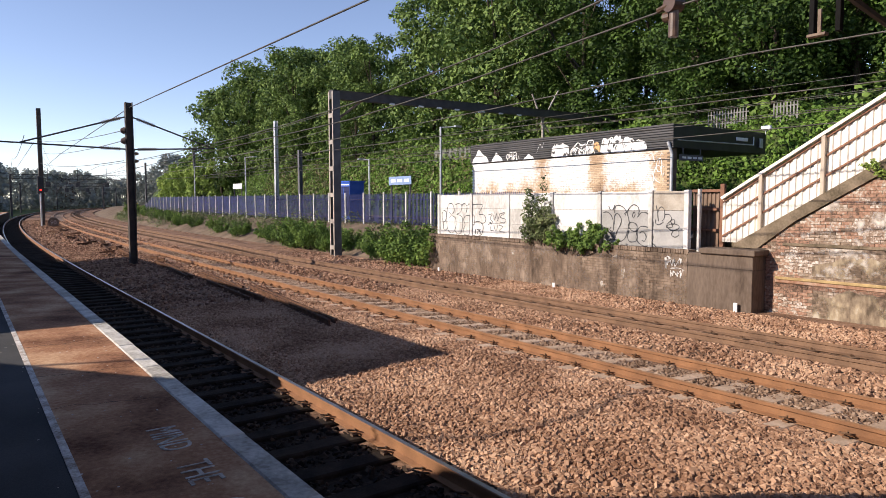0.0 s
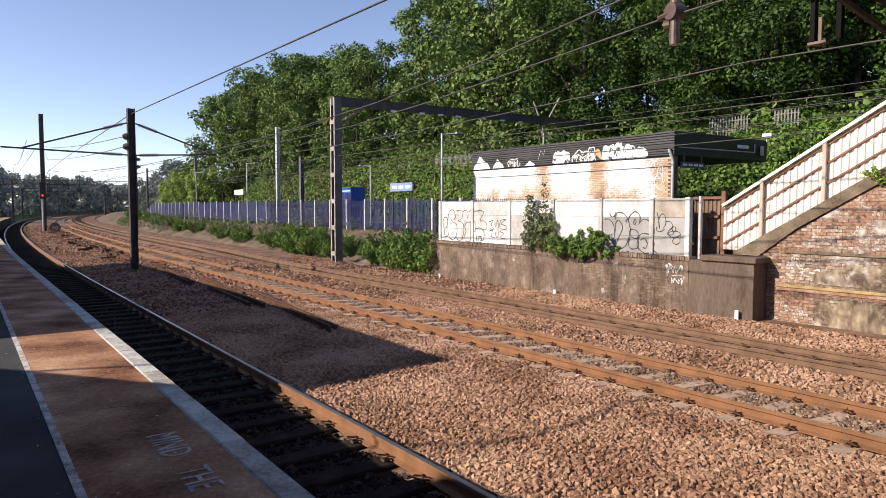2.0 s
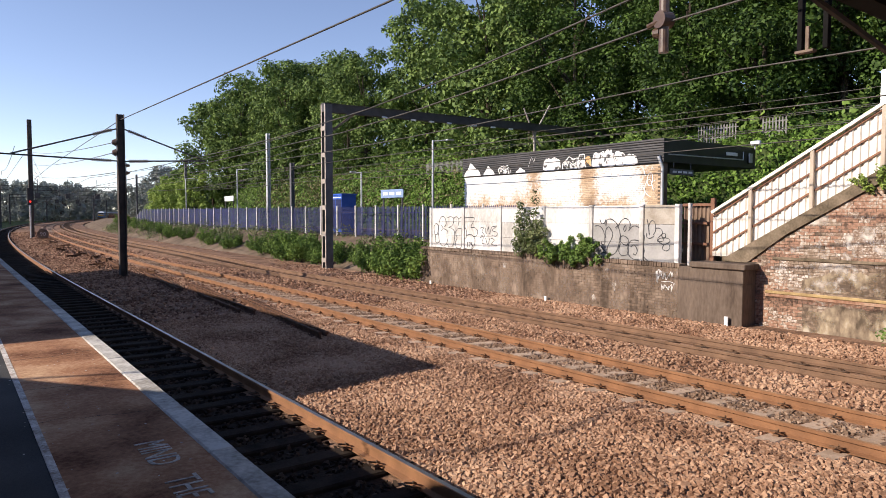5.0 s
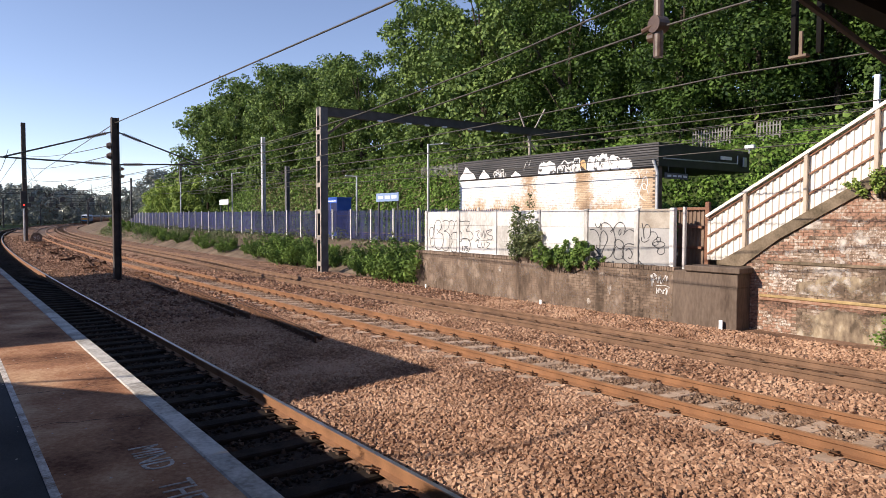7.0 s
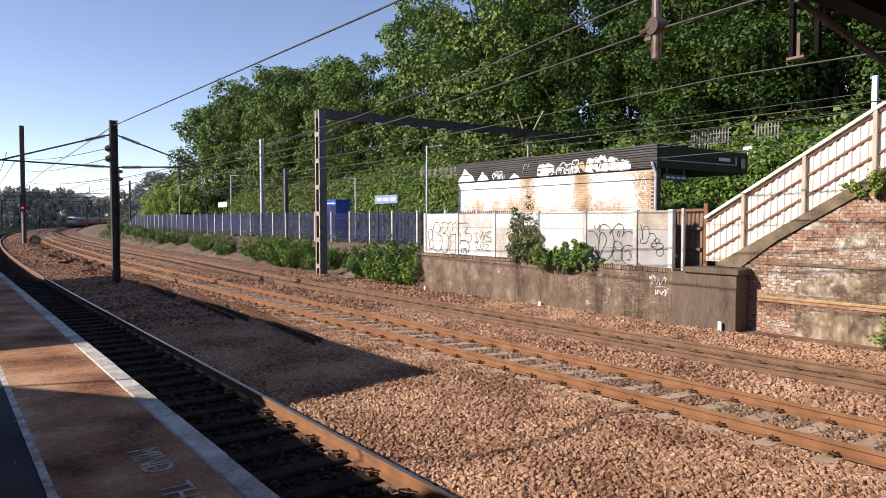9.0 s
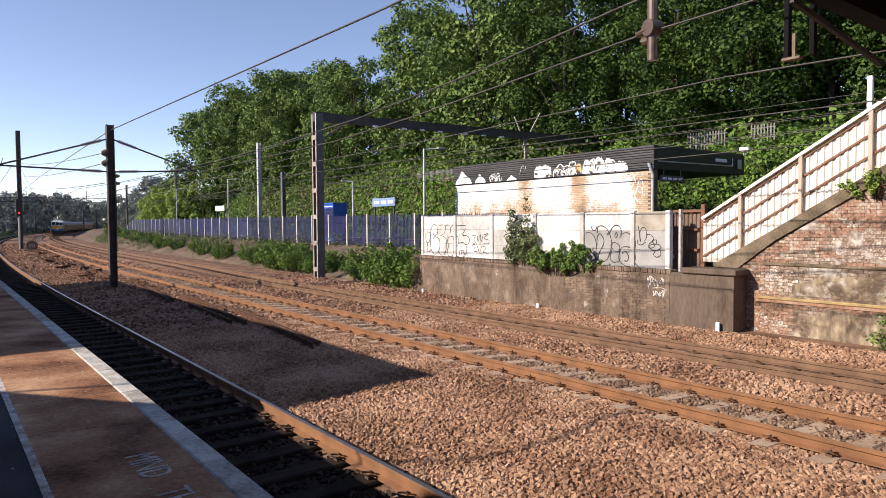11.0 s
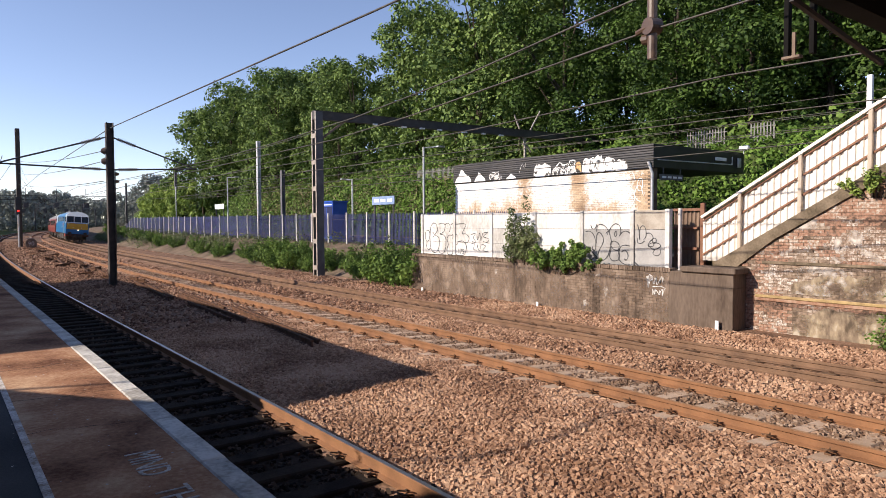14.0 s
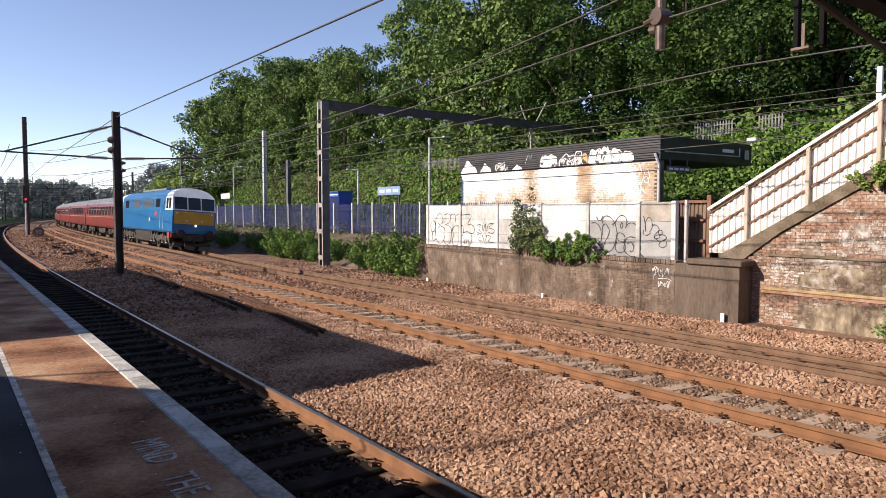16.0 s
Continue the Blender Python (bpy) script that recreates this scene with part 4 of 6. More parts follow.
for x0, x1, z0, z1, y in ((-7.9, 2.0, 1.54, 2.5, SY - .0135), (-8.4, 2.0, .8, 1.45, SY - .0225)):
    _bm = B()
    k = 40
    top = [(x0 + (x1 - x0) * i / k, min(z1, coping_z(x0 + (x1 - x0) * i / k) - .34)) for i in range(k + 1)]
    _bm.faces.new([_bm.verts.new((a, y, b)) for a, b in [(x0, z0), (x1, z0)] + top[::-1]])
    part("lime_bloom", _bm, M_BLOOM, stair, "patchy white lime bloom")
sf = empty("corrugated_fence")
tagged(sf, "cream corrugated steel stair fence with tan posts and rust-brown rails", "fence")
FPX = [-8.93 + 1.44 * i for i in range(-1, 12)]
_bm = B()
xs_ = np.arange(-9.95, 9.0, 0.02)
prev = None
for i, x in enumerate(xs_):
    y = SY + 0.15 + 0.014 * (1 if (i // 4) % 2 else -1)
    z0 = coping_z(max(x, -9.5)) + 0.0
    v = [_bm.verts.new((x, y, z0)), _bm.verts.new((x, y, coping_z(x) + 1.32))]
    if prev:
        _bm.faces.new((prev[0], v[0], v[1], prev[1]))
    prev = v
part("corrugated_sheet", _bm, M_CREAM, sf)
for x in FPX:
    if x < -9.5:
        continue
    _bm = B()
    box(_bm, (x - 0.045, SY + 0.05, coping_z(x) - 0.06), (x + 0.045, SY + 0.13, coping_z(x) + 1.40), 0.01)
    part("post", _bm, M_TANPOST, sf)
for d, w, h, mt in ((1.37, .12, .07, M_CREAM), (1.27, .02, .04, M_RUSTRAIL), (0.85, .02, .04, M_RUSTRAIL), (0.40, .02, .04, M_RUSTRAIL)):
    _bm = B()
    beam(_bm, (-9.95, SY + 0.115 - (.02 if w > .1 else 0), coping_z(-9.95) + d), (9, SY + 0.115 - (.02 if w > .1 else 0), coping_z(9) + d), w, h)
    part("rail", _bm, mt, sf)
# the return of the fence beside the concrete panels, its shade painted dark brown
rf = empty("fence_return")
tagged(rf, "brown corrugated fence return at the foot of the stairs, shade painted in", "fence")
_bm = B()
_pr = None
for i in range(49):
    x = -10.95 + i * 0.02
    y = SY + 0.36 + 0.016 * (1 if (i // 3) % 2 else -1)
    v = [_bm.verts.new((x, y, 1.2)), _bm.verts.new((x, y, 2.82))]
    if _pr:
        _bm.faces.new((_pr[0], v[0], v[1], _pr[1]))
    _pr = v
part("corrugated_sheet", _bm, M_SHADEPANEL, rf)
for z in (2.78, 2.3, 1.75):
    _bm = B()
    box(_bm, (-10.95, SY + 0.28, z - .035), (-10.05, SY + 0.335, z + .035))
    part("rail", _bm, M_RUSTRAIL, rf)
for x, y, z1, mt in ((-10.36, WY + .3, 2.82, M_FENCEPOST), (-10.05, SY + .3, 2.95, M_RUSTRAIL)):
    _bm = B()
    w = .035 if mt is M_FENCEPOST else .06
    box(_bm, (x - w, y - .05, 1.2), (x + w, y + .05, z1), .01)
    part("post", _bm, mt, rf)
_bm = B()
box(_bm, (-11.2, SY + 0.5, 1.2), (-9.6, SY + 0.9, 1.5), .02)
part("kerb", _bm, M_COPSTONE, rf)

# ---- brick shelter on the far platform ----
HY = 22.0
shed = empty("platform_shelter")
tagged(shed, "brick platform shelter with black fascia, whitewashed graffiti", "building")
_bm = B()
box(_bm, (-28.05, HY, 1.15), (-15.98, HY + 0.38, 4.6))
part("wall", _bm, M_MORTAR, shed)
_bm = B()
box(_bm, (-28.2, HY - 0.03, 4.52), (-15.85, HY + 6.4, 5.42), .01)
part("roof", _bm, M_BLACK, shed)
for i in range(10):
    z = 4.5 + i * 0.094
    _bm = B()
    box(_bm, (-28.22, HY - 0.07, z), (-15.83, HY - 0.03, z + 0.075), .012)
    part("fascia_board", _bm, M_FASCIA, shed)
for x in (-27, -22):
    _bm = B()
    box(_bm, (x - .06, HY + 4.9, 1.15), (x + .06, HY + 5.02, 4.52), .01)
    part("column", _bm, M_DARKSTEEL, shed)
_bm = B()
bar(_bm, (-15.9, HY - .05, 1.2), (-15.9, HY - .05, 4.3), .06, 10)
bar(_bm, (-15.9, HY - .05, 4.3), (-16.0, HY - .16, 4.75), .06, 10)
part("drainpipe", _bm, M_GALV, shed, "grey drainpipe")
_bm = B()
box(_bm, (-15.835, HY + .3, 4.06), (-15.80, HY + 1.8, 4.28), .005)
box(_bm, (-15.828, HY + .5, 4.3), (-15.812, HY + .56, 4.53))
box(_bm, (-15.828, HY + 1.6, 4.3), (-15.812, HY + 1.66, 4.53))
part("hanging_sign", _bm, M_MASTGREY, shed, "small grey hanging sign")
for k in range(4):
    _bm = B()
    box(_bm, (-15.803, HY + .45 + .34 * k, 4.13), (-15.794, HY + .7 + .34 * k, 4.21), .002)
    part("lettering_bar", _bm, M_WHITE, shed)
_bm = B()
box(_bm, (-15.83, HY + 4.1, 4.98), (-15.78, HY + 4.9, 5.12), .01)
part("bulkhead_light", _bm, M_WHITE, shed)
_bm = B()
box(_bm, (-15.8, HY + 5.75, 4.75), (-15.74, HY + 6.0, 5.15), .01)
part("junction_box", _bm, M_GALV, shed)
_bm = B()
bar(_bm, (-15.82, HY + .2, 4.82), (-15.82, HY + 5.4, 4.86), .025, 6)
bar(_bm, (-15.82, HY + 5.4, 4.86), (-15.82, HY + 5.4, 5.2), .025, 6)
part("conduit", _bm, M_GALV, shed)
cc = empty("security_camera", Matrix.Translation((-15.7, HY + 6.1, 5.34)) @ Matrix.Scale(.65, 4))
tagged(cc, "white security camera on the shelter roof edge", "security camera")
_bm = B()
bar(_bm, (0, 0, 0), (0, 0, .3), .04)
part("bracket", _bm, M_GALV, cc)
_bm = B()
box(_bm, (-.25, -.2, .25), (.4, .1, .55), .05)
part("housing", _bm, M_WHITE, cc)

# ---- blue palisade fence of the far platform ----
pal = empty("palisade_fence")
tagged(pal, "blue steel palisade fence with pale posts", "fence")
FB = 20.3
def fence_z(s):
    return 1.18 + 0.004 * max(0, s)
_pale = bpy.data.meshes.new("pale")
_bm = B()
prism(_bm, [(-0.035, 0.05), (0.035, 0.05), (0.035, 1.70), (0, 1.78), (-0.035, 1.70)], -0.006, 0.006)
_bm.to_mesh(_pale), _bm.free()
_pale.materials.append(M_BLUEFENCE)
_pp = bpy.data.meshes.new("post")
_bm = B()
box(_bm, (-0.06, -0.09, -0.2), (0.06, -0.01, 1.84), .01)
_bm.to_mesh(_pp), _bm.free()
_pp.materials.append(M_FENCEPOST)
fv, ff = [], []
s, k = 0.0, 0
FEND = 97.0
while s < FEND:
    q = along(s, FB, fence_z(s) - max(0.0, s - 85.0) * .15)
    yaw = -max(0.0, s) / RAD
    if k % 18 == 0:
        o = new("post", _pp)
        o.parent, o.matrix_basis = pal, Matrix.Translation(q) @ Matrix.Rotation(yaw, 4, 'Z')
    if k < 230:
        o = new("pale", _pale)
        o.parent, o.matrix_basis = pal, Matrix.Translation(q) @ Matrix.Rotation(yaw, 4, 'Z')
    else:
        b0 = len(fv)
        m = Matrix.Translation(q) @ Matrix.Rotation(yaw, 4, 'Z')
        fv += [tuple(m @ Vector(c)) for c in ((-.055, 0, .05), (.055, 0, .05), (.055, 0, 1.7), (0, 0, 1.78), (-.055, 0, 1.7))]
        ff.append(tuple(b0 + i for i in range(5)))
    s += 0.14
    k += 1
o = mesh_ob("far_pale", fv, ff, M_BLUEFENCE, pal)
tagged(o, kind="stuff")
for dz in (0.35, 1.4):
    r = sweep("rail", [(FB + .01, dz), (FB + .05, dz), (FB + .05, dz + .05), (FB + .01, dz + .05)], 0, 85, M_BLUEFENCE, pal, step=(8, 8))
    for v in r.data.vertices:
        v.co.z += 1.18 + 0.004 * max(0, (BEND - v.co.x))

# ---- overhead line masts ----
def lattice_mast(x, y, h, label):
    t = empty("portal_mast", Matrix.Translation((x, y, 0)))
    tagged(t, label, "mast")
    for dx in (-1, 1):
        bm = B()
        box(bm, (dx * 0.23 - 0.012, -0.19, -0.4), (dx * 0.23 + 0.012, 0.19, h))
        box(bm, (min(dx * 0.24, dx * 0.15), 0.178, -0.4), (max(dx * 0.24, dx * 0.15), 0.19, h))
        part("channel", bm, M_MASTGREY, t)
        # the sun-facing edge gets paler steel than its channel: sunlight put into colour
        bm = B()
        box(bm, (min(dx * 0.244, dx * 0.14), -0.204, -0.4), (max(dx * 0.244, dx * 0.14), -0.19, h))
        part("sunlit_flange", bm, M_PALESTEEL, t)
    z = 0.15
    while z < h:
        for y_ in (-0.219, 0.192):
            bm = B()
            box(bm, (-0.235, y_, z), (0.235, y_ + 0.012, min(h, z + 0.22)))
            part("batten_plate", bm, M_PALESTEEL, t)
        z += 1.30
    return t


gm = lattice_mast(-30.7, 15.35, 7.95, "battened steel portal mast with pale plates")
gb = empty("portal_beam")
tagged(gb, "long dark steel portal beam across the line", "beam")
_bm = B()
beam(_bm, (-30.7, 15.15, 7.78), (-30.7, 36, 7.95), .34, .42)
beam(_bm, (-30.7, 15.15, 7.995), (-30.7, 36, 8.165), .44, .012)
part("boom", _bm, M_DARKSTEEL, gb)
_bm = B()
beam(_bm, (-30.7, 15.5, 6.6), (-30.7, 16.9, 7.62), .1, .1)
part("knee_brace", _bm, M_RUSTSTEEL, gb)
for y in (18.6, 20.4, 21.6, 22.8, 24.6, 26.0, 27.4):
    _bm = B()
    box(_bm, (-30.62, y - .16, 7.50 + .008 * (y - 15)), (-30.5, y + .16, 7.59 + .008 * (y - 15)), .015)
    part("beam_fixture", _bm, M_WHITE, gb, "small white fixture under the beam")
pm = empty("overhead_mast", Matrix.Translation((-30.8, 5.95, 0)))
tagged(pm, "dark steel overhead line mast between the tracks", "mast")
_bm = B()
box(_bm, (-.15, -.14, -.5), (.15, -.11, 6.65))
box(_bm, (-.15, .11, -.5), (.15, .14, 6.65))
box(_bm, (-.012, -.11, -.5), (.012, .11, 6.65))
part("column", _bm, M_MASTDARK, pm)
pm2 = empty("overhead_mast", Matrix.Translation((-90, 7.9, 0)))
tagged(pm2, "tall dark steel mast by the signal", "mast")
_bm = B()
box(_bm, (-.24, -.22, -.5), (.24, .22, 13.2), .02)
part("column", _bm, M_MASTDARK, pm2)

# ---- sunlit graffiti and brickwork of the shelter ----
brick_wall("shelter", shed, -28.05, -15.98, HY, 2.5, 4.52, lambda x, z: M_SHED, course=0.075, length=0.225, limit=0)


def blob(bm, cx, w, h, seed, y, base=4.56):
    """A filled letter with a bumpy top."""
    n = 12
    pts = [(cx - w / 2, base)] + [(cx - w / 2 + w * (i + .5) / n, base + .1 + h * (math.sin(math.pi * (i + .5) / n) ** .3) * (.85 + .3 * noise.noise(Vector((i * .3, seed, 0))))) for i in range(n)] + [(cx + w / 2, base)]
    bot = [(cx + w / 2 - w * i / 5, base - .06 + .03 * noise.noise(Vector((i * 1.3, seed, 5)))) for i in range(6)]
    bm.faces.new([bm.verts.new((a, y, b)) for a, b in pts + bot[1:-1]])


def flame(bm, cx, w, h, lean, y, base=4.505):
    """A filled letter that narrows to a leaning tip."""
    pts = [(-.5, 0), (-.44, .25), (-.3, .5), (-.2, .72), (-.13, 1.0), (.0, .92), (.1, .7), (.2, .58), (.36, .42), (.46, .2), (.5, 0)]
    bm.faces.new([bm.verts.new((cx + a * w + lean * b * h, y, base + b * h)) for a, b in pts])


for k, (cx, w, h, lean) in enumerate(((-27.38, 1.35, .66, .0), (-26.05, .85, .44, .05), (-23.75, .7, .24, .2))):
    _bm = B()
    flame(_bm, cx, w, h, lean, HY - .0762 - .0004 * k)
    part("graffiti_letter", _bm, M_WHITEPAINT, shed)
for k, (cx, h, w, mt) in enumerate(((-21.7, .50, 1.1, M_FLAKEPAINT), (-20.55, .36, 1.0, M_MISTPAINT), (-19.98, .48, .42, M_MISTPAINT), (-19.6, .40, .38, M_ORANGEPAINT), (-18.98, .5, .8, M_FLAKEPAINT), (-18.45, .5, .85, M_FLAKEPAINT), (-17.95, .42, .75, M_FLAKEPAINT), (-17.4, .28, .75, M_FLAKEPAINT), (-24.85, .22, .9, M_MISTPAINT))):
    _bm = B()
    blob(_bm, cx, w, h, k * 3.3, HY - .0762 - .0004 * k)
    part("graffiti_letter", _bm, mt, shed)
# sprayed outlines over and between the filled letters
_rg = random.Random(77)
for k, (cx, w, h) in enumerate(((-24.9, .75, .36), (-20.55, .8, .5), (-19.95, .45, .62), (-19.0, .55, .64), (-18.5, .6, .66), (-18.0, .5, .52), (-17.4, .55, .38))):
    jit = lambda u, v: (cx + w * (u + _rg.uniform(-.12, .12)), 4.52 + h * (v + _rg.uniform(-.09, .09)) * (v > 0))
    _bm = B()
    stroke(_bm, [jit(*c) for c in ((-.5, 0), (-.5, .4), (-.36, .8), (-.1, .98), (.14, .86), (.36, .94), (.48, .5), (.5, 0))], HY - .0800 - .0003 * k, .045)
    part("graffiti_letter", _bm, M_WHITEPAINT, shed)
    for q in range(2):
        _bm = B()
        stroke(_bm, [jit(*c) for c in ((-.3, .2), (-.1, .55), (.1, .3), (.25, .6), (.3, .15))], HY - .0830 - .0003 * k - .003 * q, .03)
        part("graffiti_letter", _bm, M_WHITEPAINT, shed)
_bm = B()
stroke(_bm, [(-23.2, 4.75), (-23.0, 5.15), (-22.85, 4.95), (-22.75, 5.2)], HY - .079, .02)
part("graffiti", _bm, M_THINPAINT, shed, "faint scribble on the fascia")
for i in range(8):
    _bm = B()
    cx, cz, r = -17.0 + .26 * (i % 4) + _rg.uniform(-.1, .1), 3.95 - .42 * (i // 4) + _rg.uniform(-.15, .15), _rg.uniform(.13, .24)
    stroke(_bm, [(cx + r * _rg.uniform(.7, 1.2) * math.cos(q), cz + 1.5 * r * _rg.uniform(.7, 1.2) * math.sin(q)) for q in (0, 1, 2, 3.1, 4.2, 5.2)], HY - .0165 - .0012 * i, .03, i % 3 > 0)
    part("graffiti", _bm, M_MISTPAINT if i % 2 else M_WHITEPAINT, shed, "thin white graffiti loop")


# ---- brickwork of the walls by the line ----
def stair_brick(x, z):
    n = 0.9 * noise.noise(Vector((x * 0.9, z * 1.3, 2.0))) + 0.5 * noise.noise(Vector((x * 3.3, z * 6.0, 5.0))) + random.uniform(-.1, .1)
    if z > 1.5:
        return M_SALT if n > (0.08 if x > -7.2 and 1.55 < z < 2.3 else 0.32) else (M_STAIRRED if n > -0.22 else M_STAIRGREY)
    if z > 0.66:
        return M_SALT if n > (0.18 if z > 1.2 else .4) else (M_STAIRRED if x < -7.9 and n > 0 else M_STAIRGREY)
    if x < -7.6 + .5 * n:
        return M_SALT if n > .25 else M_STAIRRED
    return M_STAIRRED if z > .5 else M_STAIRGREY


# ---- train ----
def section_body(bm, stations, sect, rake0, rake1):
    """A car body: the half section mirrored, drawn through the stations; the ends lean by rake(z)."""
    rows = []
    for i, x in enumerate(stations):
        f = rake0 if i == 0 else rake1 if i == len(stations) - 1 else None
        L = [bm.verts.new((x + (f(z) if f else 0), -y, z)) for y, z in sect]
        R = [bm.verts.new((x + (f(z) if f else 0), y, z)) for y, z in sect]
        rows.append((L, R))
    n = len(sect)
    for (L0, R0), (L1, R1) in zip(rows[:-1], rows[1:]):
        for j in range(n - 1):
            bm.faces.new((L0[j], L0[j + 1], L1[j + 1], L1[j]))
            bm.faces.new((R0[j], R1[j], R1[j + 1], R0[j + 1]))
        bm.faces.new((L0[0], L1[0], R1[0], R0[0]))
        bm.faces.new((L0[-1], R0[-1], R1[-1], L1[-1]))
    for L, R in (rows[0], rows[-1]):
        for j in range(n - 1):
            bm.faces.new((L[j], L[j + 1], R[j + 1], R[j]))
    bmesh.ops.recalc_face_normals(bm, faces=bm.faces[:])


def bogie(parent, x, wheelbase, dia):
    bm = B()
    for y in (-1.05, 1.05):
        box(bm, (x - wheelbase / 2 - .6, y - .06, .55), (x + wheelbase / 2 + .6, y + .06, .85), .02)
        for k in (-1, 1):
            box(bm, (x + k * wheelbase / 2 - .2, y - .12, .35), (x + k * wheelbase / 2 + .2, y + .12, .75), .03)
            bar(bm, (x + k * wheelbase / 4, y, .45), (x + k * wheelbase / 4, y, 1.0), .11, 8)
            box(bm, (x + k * (wheelbase / 2 + .75) - .12, y - .08, .4), (x + k * (wheelbase / 2 + .75) + .12, y + .08, 1.1))
        bar(bm, (x - .4, y - .1, .5), (x + .4, y - .1, .5), .08, 8)
    box(bm, (x - .5, -1.0, .5), (x + .5, 1.0, .9), .03)
    part("bogie_frame", bm, M_BOGIE, parent)
    for k in (-1, 1):
        bm = B()
        for y in (-.75, .75):
            bar(bm, (x + k * wheelbase / 2, y - .065, dia / 2), (x + k * wheelbase / 2, y + .065, dia / 2), dia / 2, 24)
            bar(bm, (x + k * wheelbase / 2, y * 1.1, dia / 2), (x + k * wheelbase / 2, y * 1.16, dia / 2), .14, 12)
        bar(bm, (x + k * wheelbase / 2, -.75, dia / 2), (x + k * wheelbase / 2, .75, dia / 2), .08, 8)
        part("wheelset", bm, M_BOGIE, parent)


def side_panel(name, x0, x1, z0, z1, y, material, parent, bevel=.012, label=""):
    """A shallow panel on both flanks would be two things: this is the one on the flank y."""
    bm = B()
    lo, hi = (y - .015, y + .01) if y < 0 else (y - .01, y + .015)
    box(bm, (x0, lo, z0), (x1, hi, z1), bevel)
    return part(name, bm, material, parent, label)


loco = empty("locomotive")
tagged(loco, "bright blue electric locomotive with yellow front and white cab roof", "locomotive")
SECT = [(1.20, 1.06), (1.325, 1.16), (1.325, 2.46), (1.29, 3.28), (1.20, 3.48), (0.98, 3.68), (0.6, 3.84), (0.0, 3.90)]
RK = lambda z: 0.0 if z < 2.47 else -(min(z, 3.28) - 2.46) * 0.30 - max(0.0, z - 3.28) * 1.3
_bm = B()
section_body(_bm, [-17.7, -15.8, -1.75, 0.0], SECT, lambda z: -RK(z), RK)
for v in _bm.verts:
    # the cab narrows towards the nose
    if v.co.x > -1.6:
        v.co.y *= 0.97
_bd = part("body", _bm, [M_LOCOBLUE, M_LOCOWHITE, M_COACHROOF], loco)
for f in _bd.data.polygons:
    c = f.center
    if c.z > 2.47 and (c.x > -1.75 or c.x < -15.8):
        f.material_index = 1
    elif c.z > 3.4:
        f.material_index = 0
    f.use_smooth = c.z > 3.2 and abs(f.normal.x) < 0.6
_bm = B()
box(_bm, (-.01, -1.2, 1.64), (.03, 1.2, 2.40), .012)
part("yellow_panel", _bm, M_YELLOW, loco, "yellow warning panel")
_bm = B()
box(_bm, (-.01, -1.25, 1.08), (.02, 1.25, 1.30), .012)
part("lower_panel", _bm, M_LOCOBLUE, loco)
for y0, y1 in ((-1.19, -.43), (-.37, .37), (.43, 1.19)):
    _bm = B()
    box(_bm, (-.012, y0, 0), (.02, y1, .78), .015, Matrix.Translation((-.03, 0, 2.53)) @ Matrix.Rotation(-math.atan(.30), 4, 'Y'))
    part("windscreen", _bm, M_GLASS, loco)
for y in (-.86, .86):
    _bm = B()
    bar(_bm, (0, y, 1.08), (.42, y, 1.08), .1, 10)
    bar(_bm, (.42, y, 1.08), (.47, y, 1.08), .23, 14)
    part("buffer", _bm, M_BOGIE, loco)
    _bm = B()
    bar(_bm, (.02, y * 1.2, 2.3), (.05, y * 1.2, 2.3), .05, 10)
    part("marker_light", _bm, M_WHITE, loco)
for y in (-.45, .45):
    _bm = B()
    bar(_bm, (.02, y, 1.85), (.05, y, 1.85), .04, 8)
    part("handrail_stud", _bm, M_WHITE, loco)
_bm = B()
bar(_bm, (.02, .1, 1.56), (.08, .1, 1.56), .065, 12)
part("headlamp", _bm, M_HEADLAMP, loco, "lit round headlamp")
_bm = B()
box(_bm, (-.25, -1.3, .78), (-.02, 1.3, 1.04), .02)
part("buffer_beam", _bm, M_DULLRED, loco, "red buffer beam, painted dark for the shade below the cab")
_bm = B()
box(_bm, (-.75, -1.36, .75), (-.35, -1.28, 1.1), .01)
part("step", _bm, M_REDPAINT, loco, "red cab step")
_bm = B()
for y in (-.5, .5):
    bar(_bm, (.02, y, .8), (.08, y, .25), .035, 6)
bar(_bm, (.05, 0, .95), (.16, 0, .5), .06, 8)
box(_bm, (-.3, -1.1, .3), (-.2, 1.1, .5), .01)
box(_bm, (-.1, -.6, .6), (.1, .6, 1.0), .03)
part("coupling", _bm, M_BOGIE, loco)
for y in (-1.325, 1.325):
    for a, b in ((-17.2, -16.6), (-4.4, -3.3), (-8.5, -5.1), (-12.0, -9.2), (-14.6, -13.4)):
        side_panel("side_window" if b - a < 2 else "side_grille", a, b, 2.62, 3.2, y * .985, M_GLASS if b - a < 2 else M_GRILLE, loco)
    side_panel("cab_window", -1.55, -1.15, 2.56, 3.2, y * .982, M_GLASS, loco)
    side_panel("cab_window", -0.95, -0.55, 2.56, 3.2, y * .972, M_GLASS, loco)
    side_panel("cab_door", -2.75, -2.1, 1.2, 3.0, y, M_LOCOBLUE, loco)
    side_panel("number_bars", -6.2, -5.98, 1.72, 2.0, y, M_WHITE, loco, label="white emblem")
    side_panel("nameplate", -4.5, -3.95, 2.06, 2.38, y, M_REDPAINT, loco, label="small red plate")
    for x in (-2.85, -2.0):
        _bm = B()
        bar(_bm, (x, y * 1.03, 1.2), (x, y * 1.03, 2.4), .013, 6)
        part("handrail", _bm, M_GALV, loco)
_bm = B()
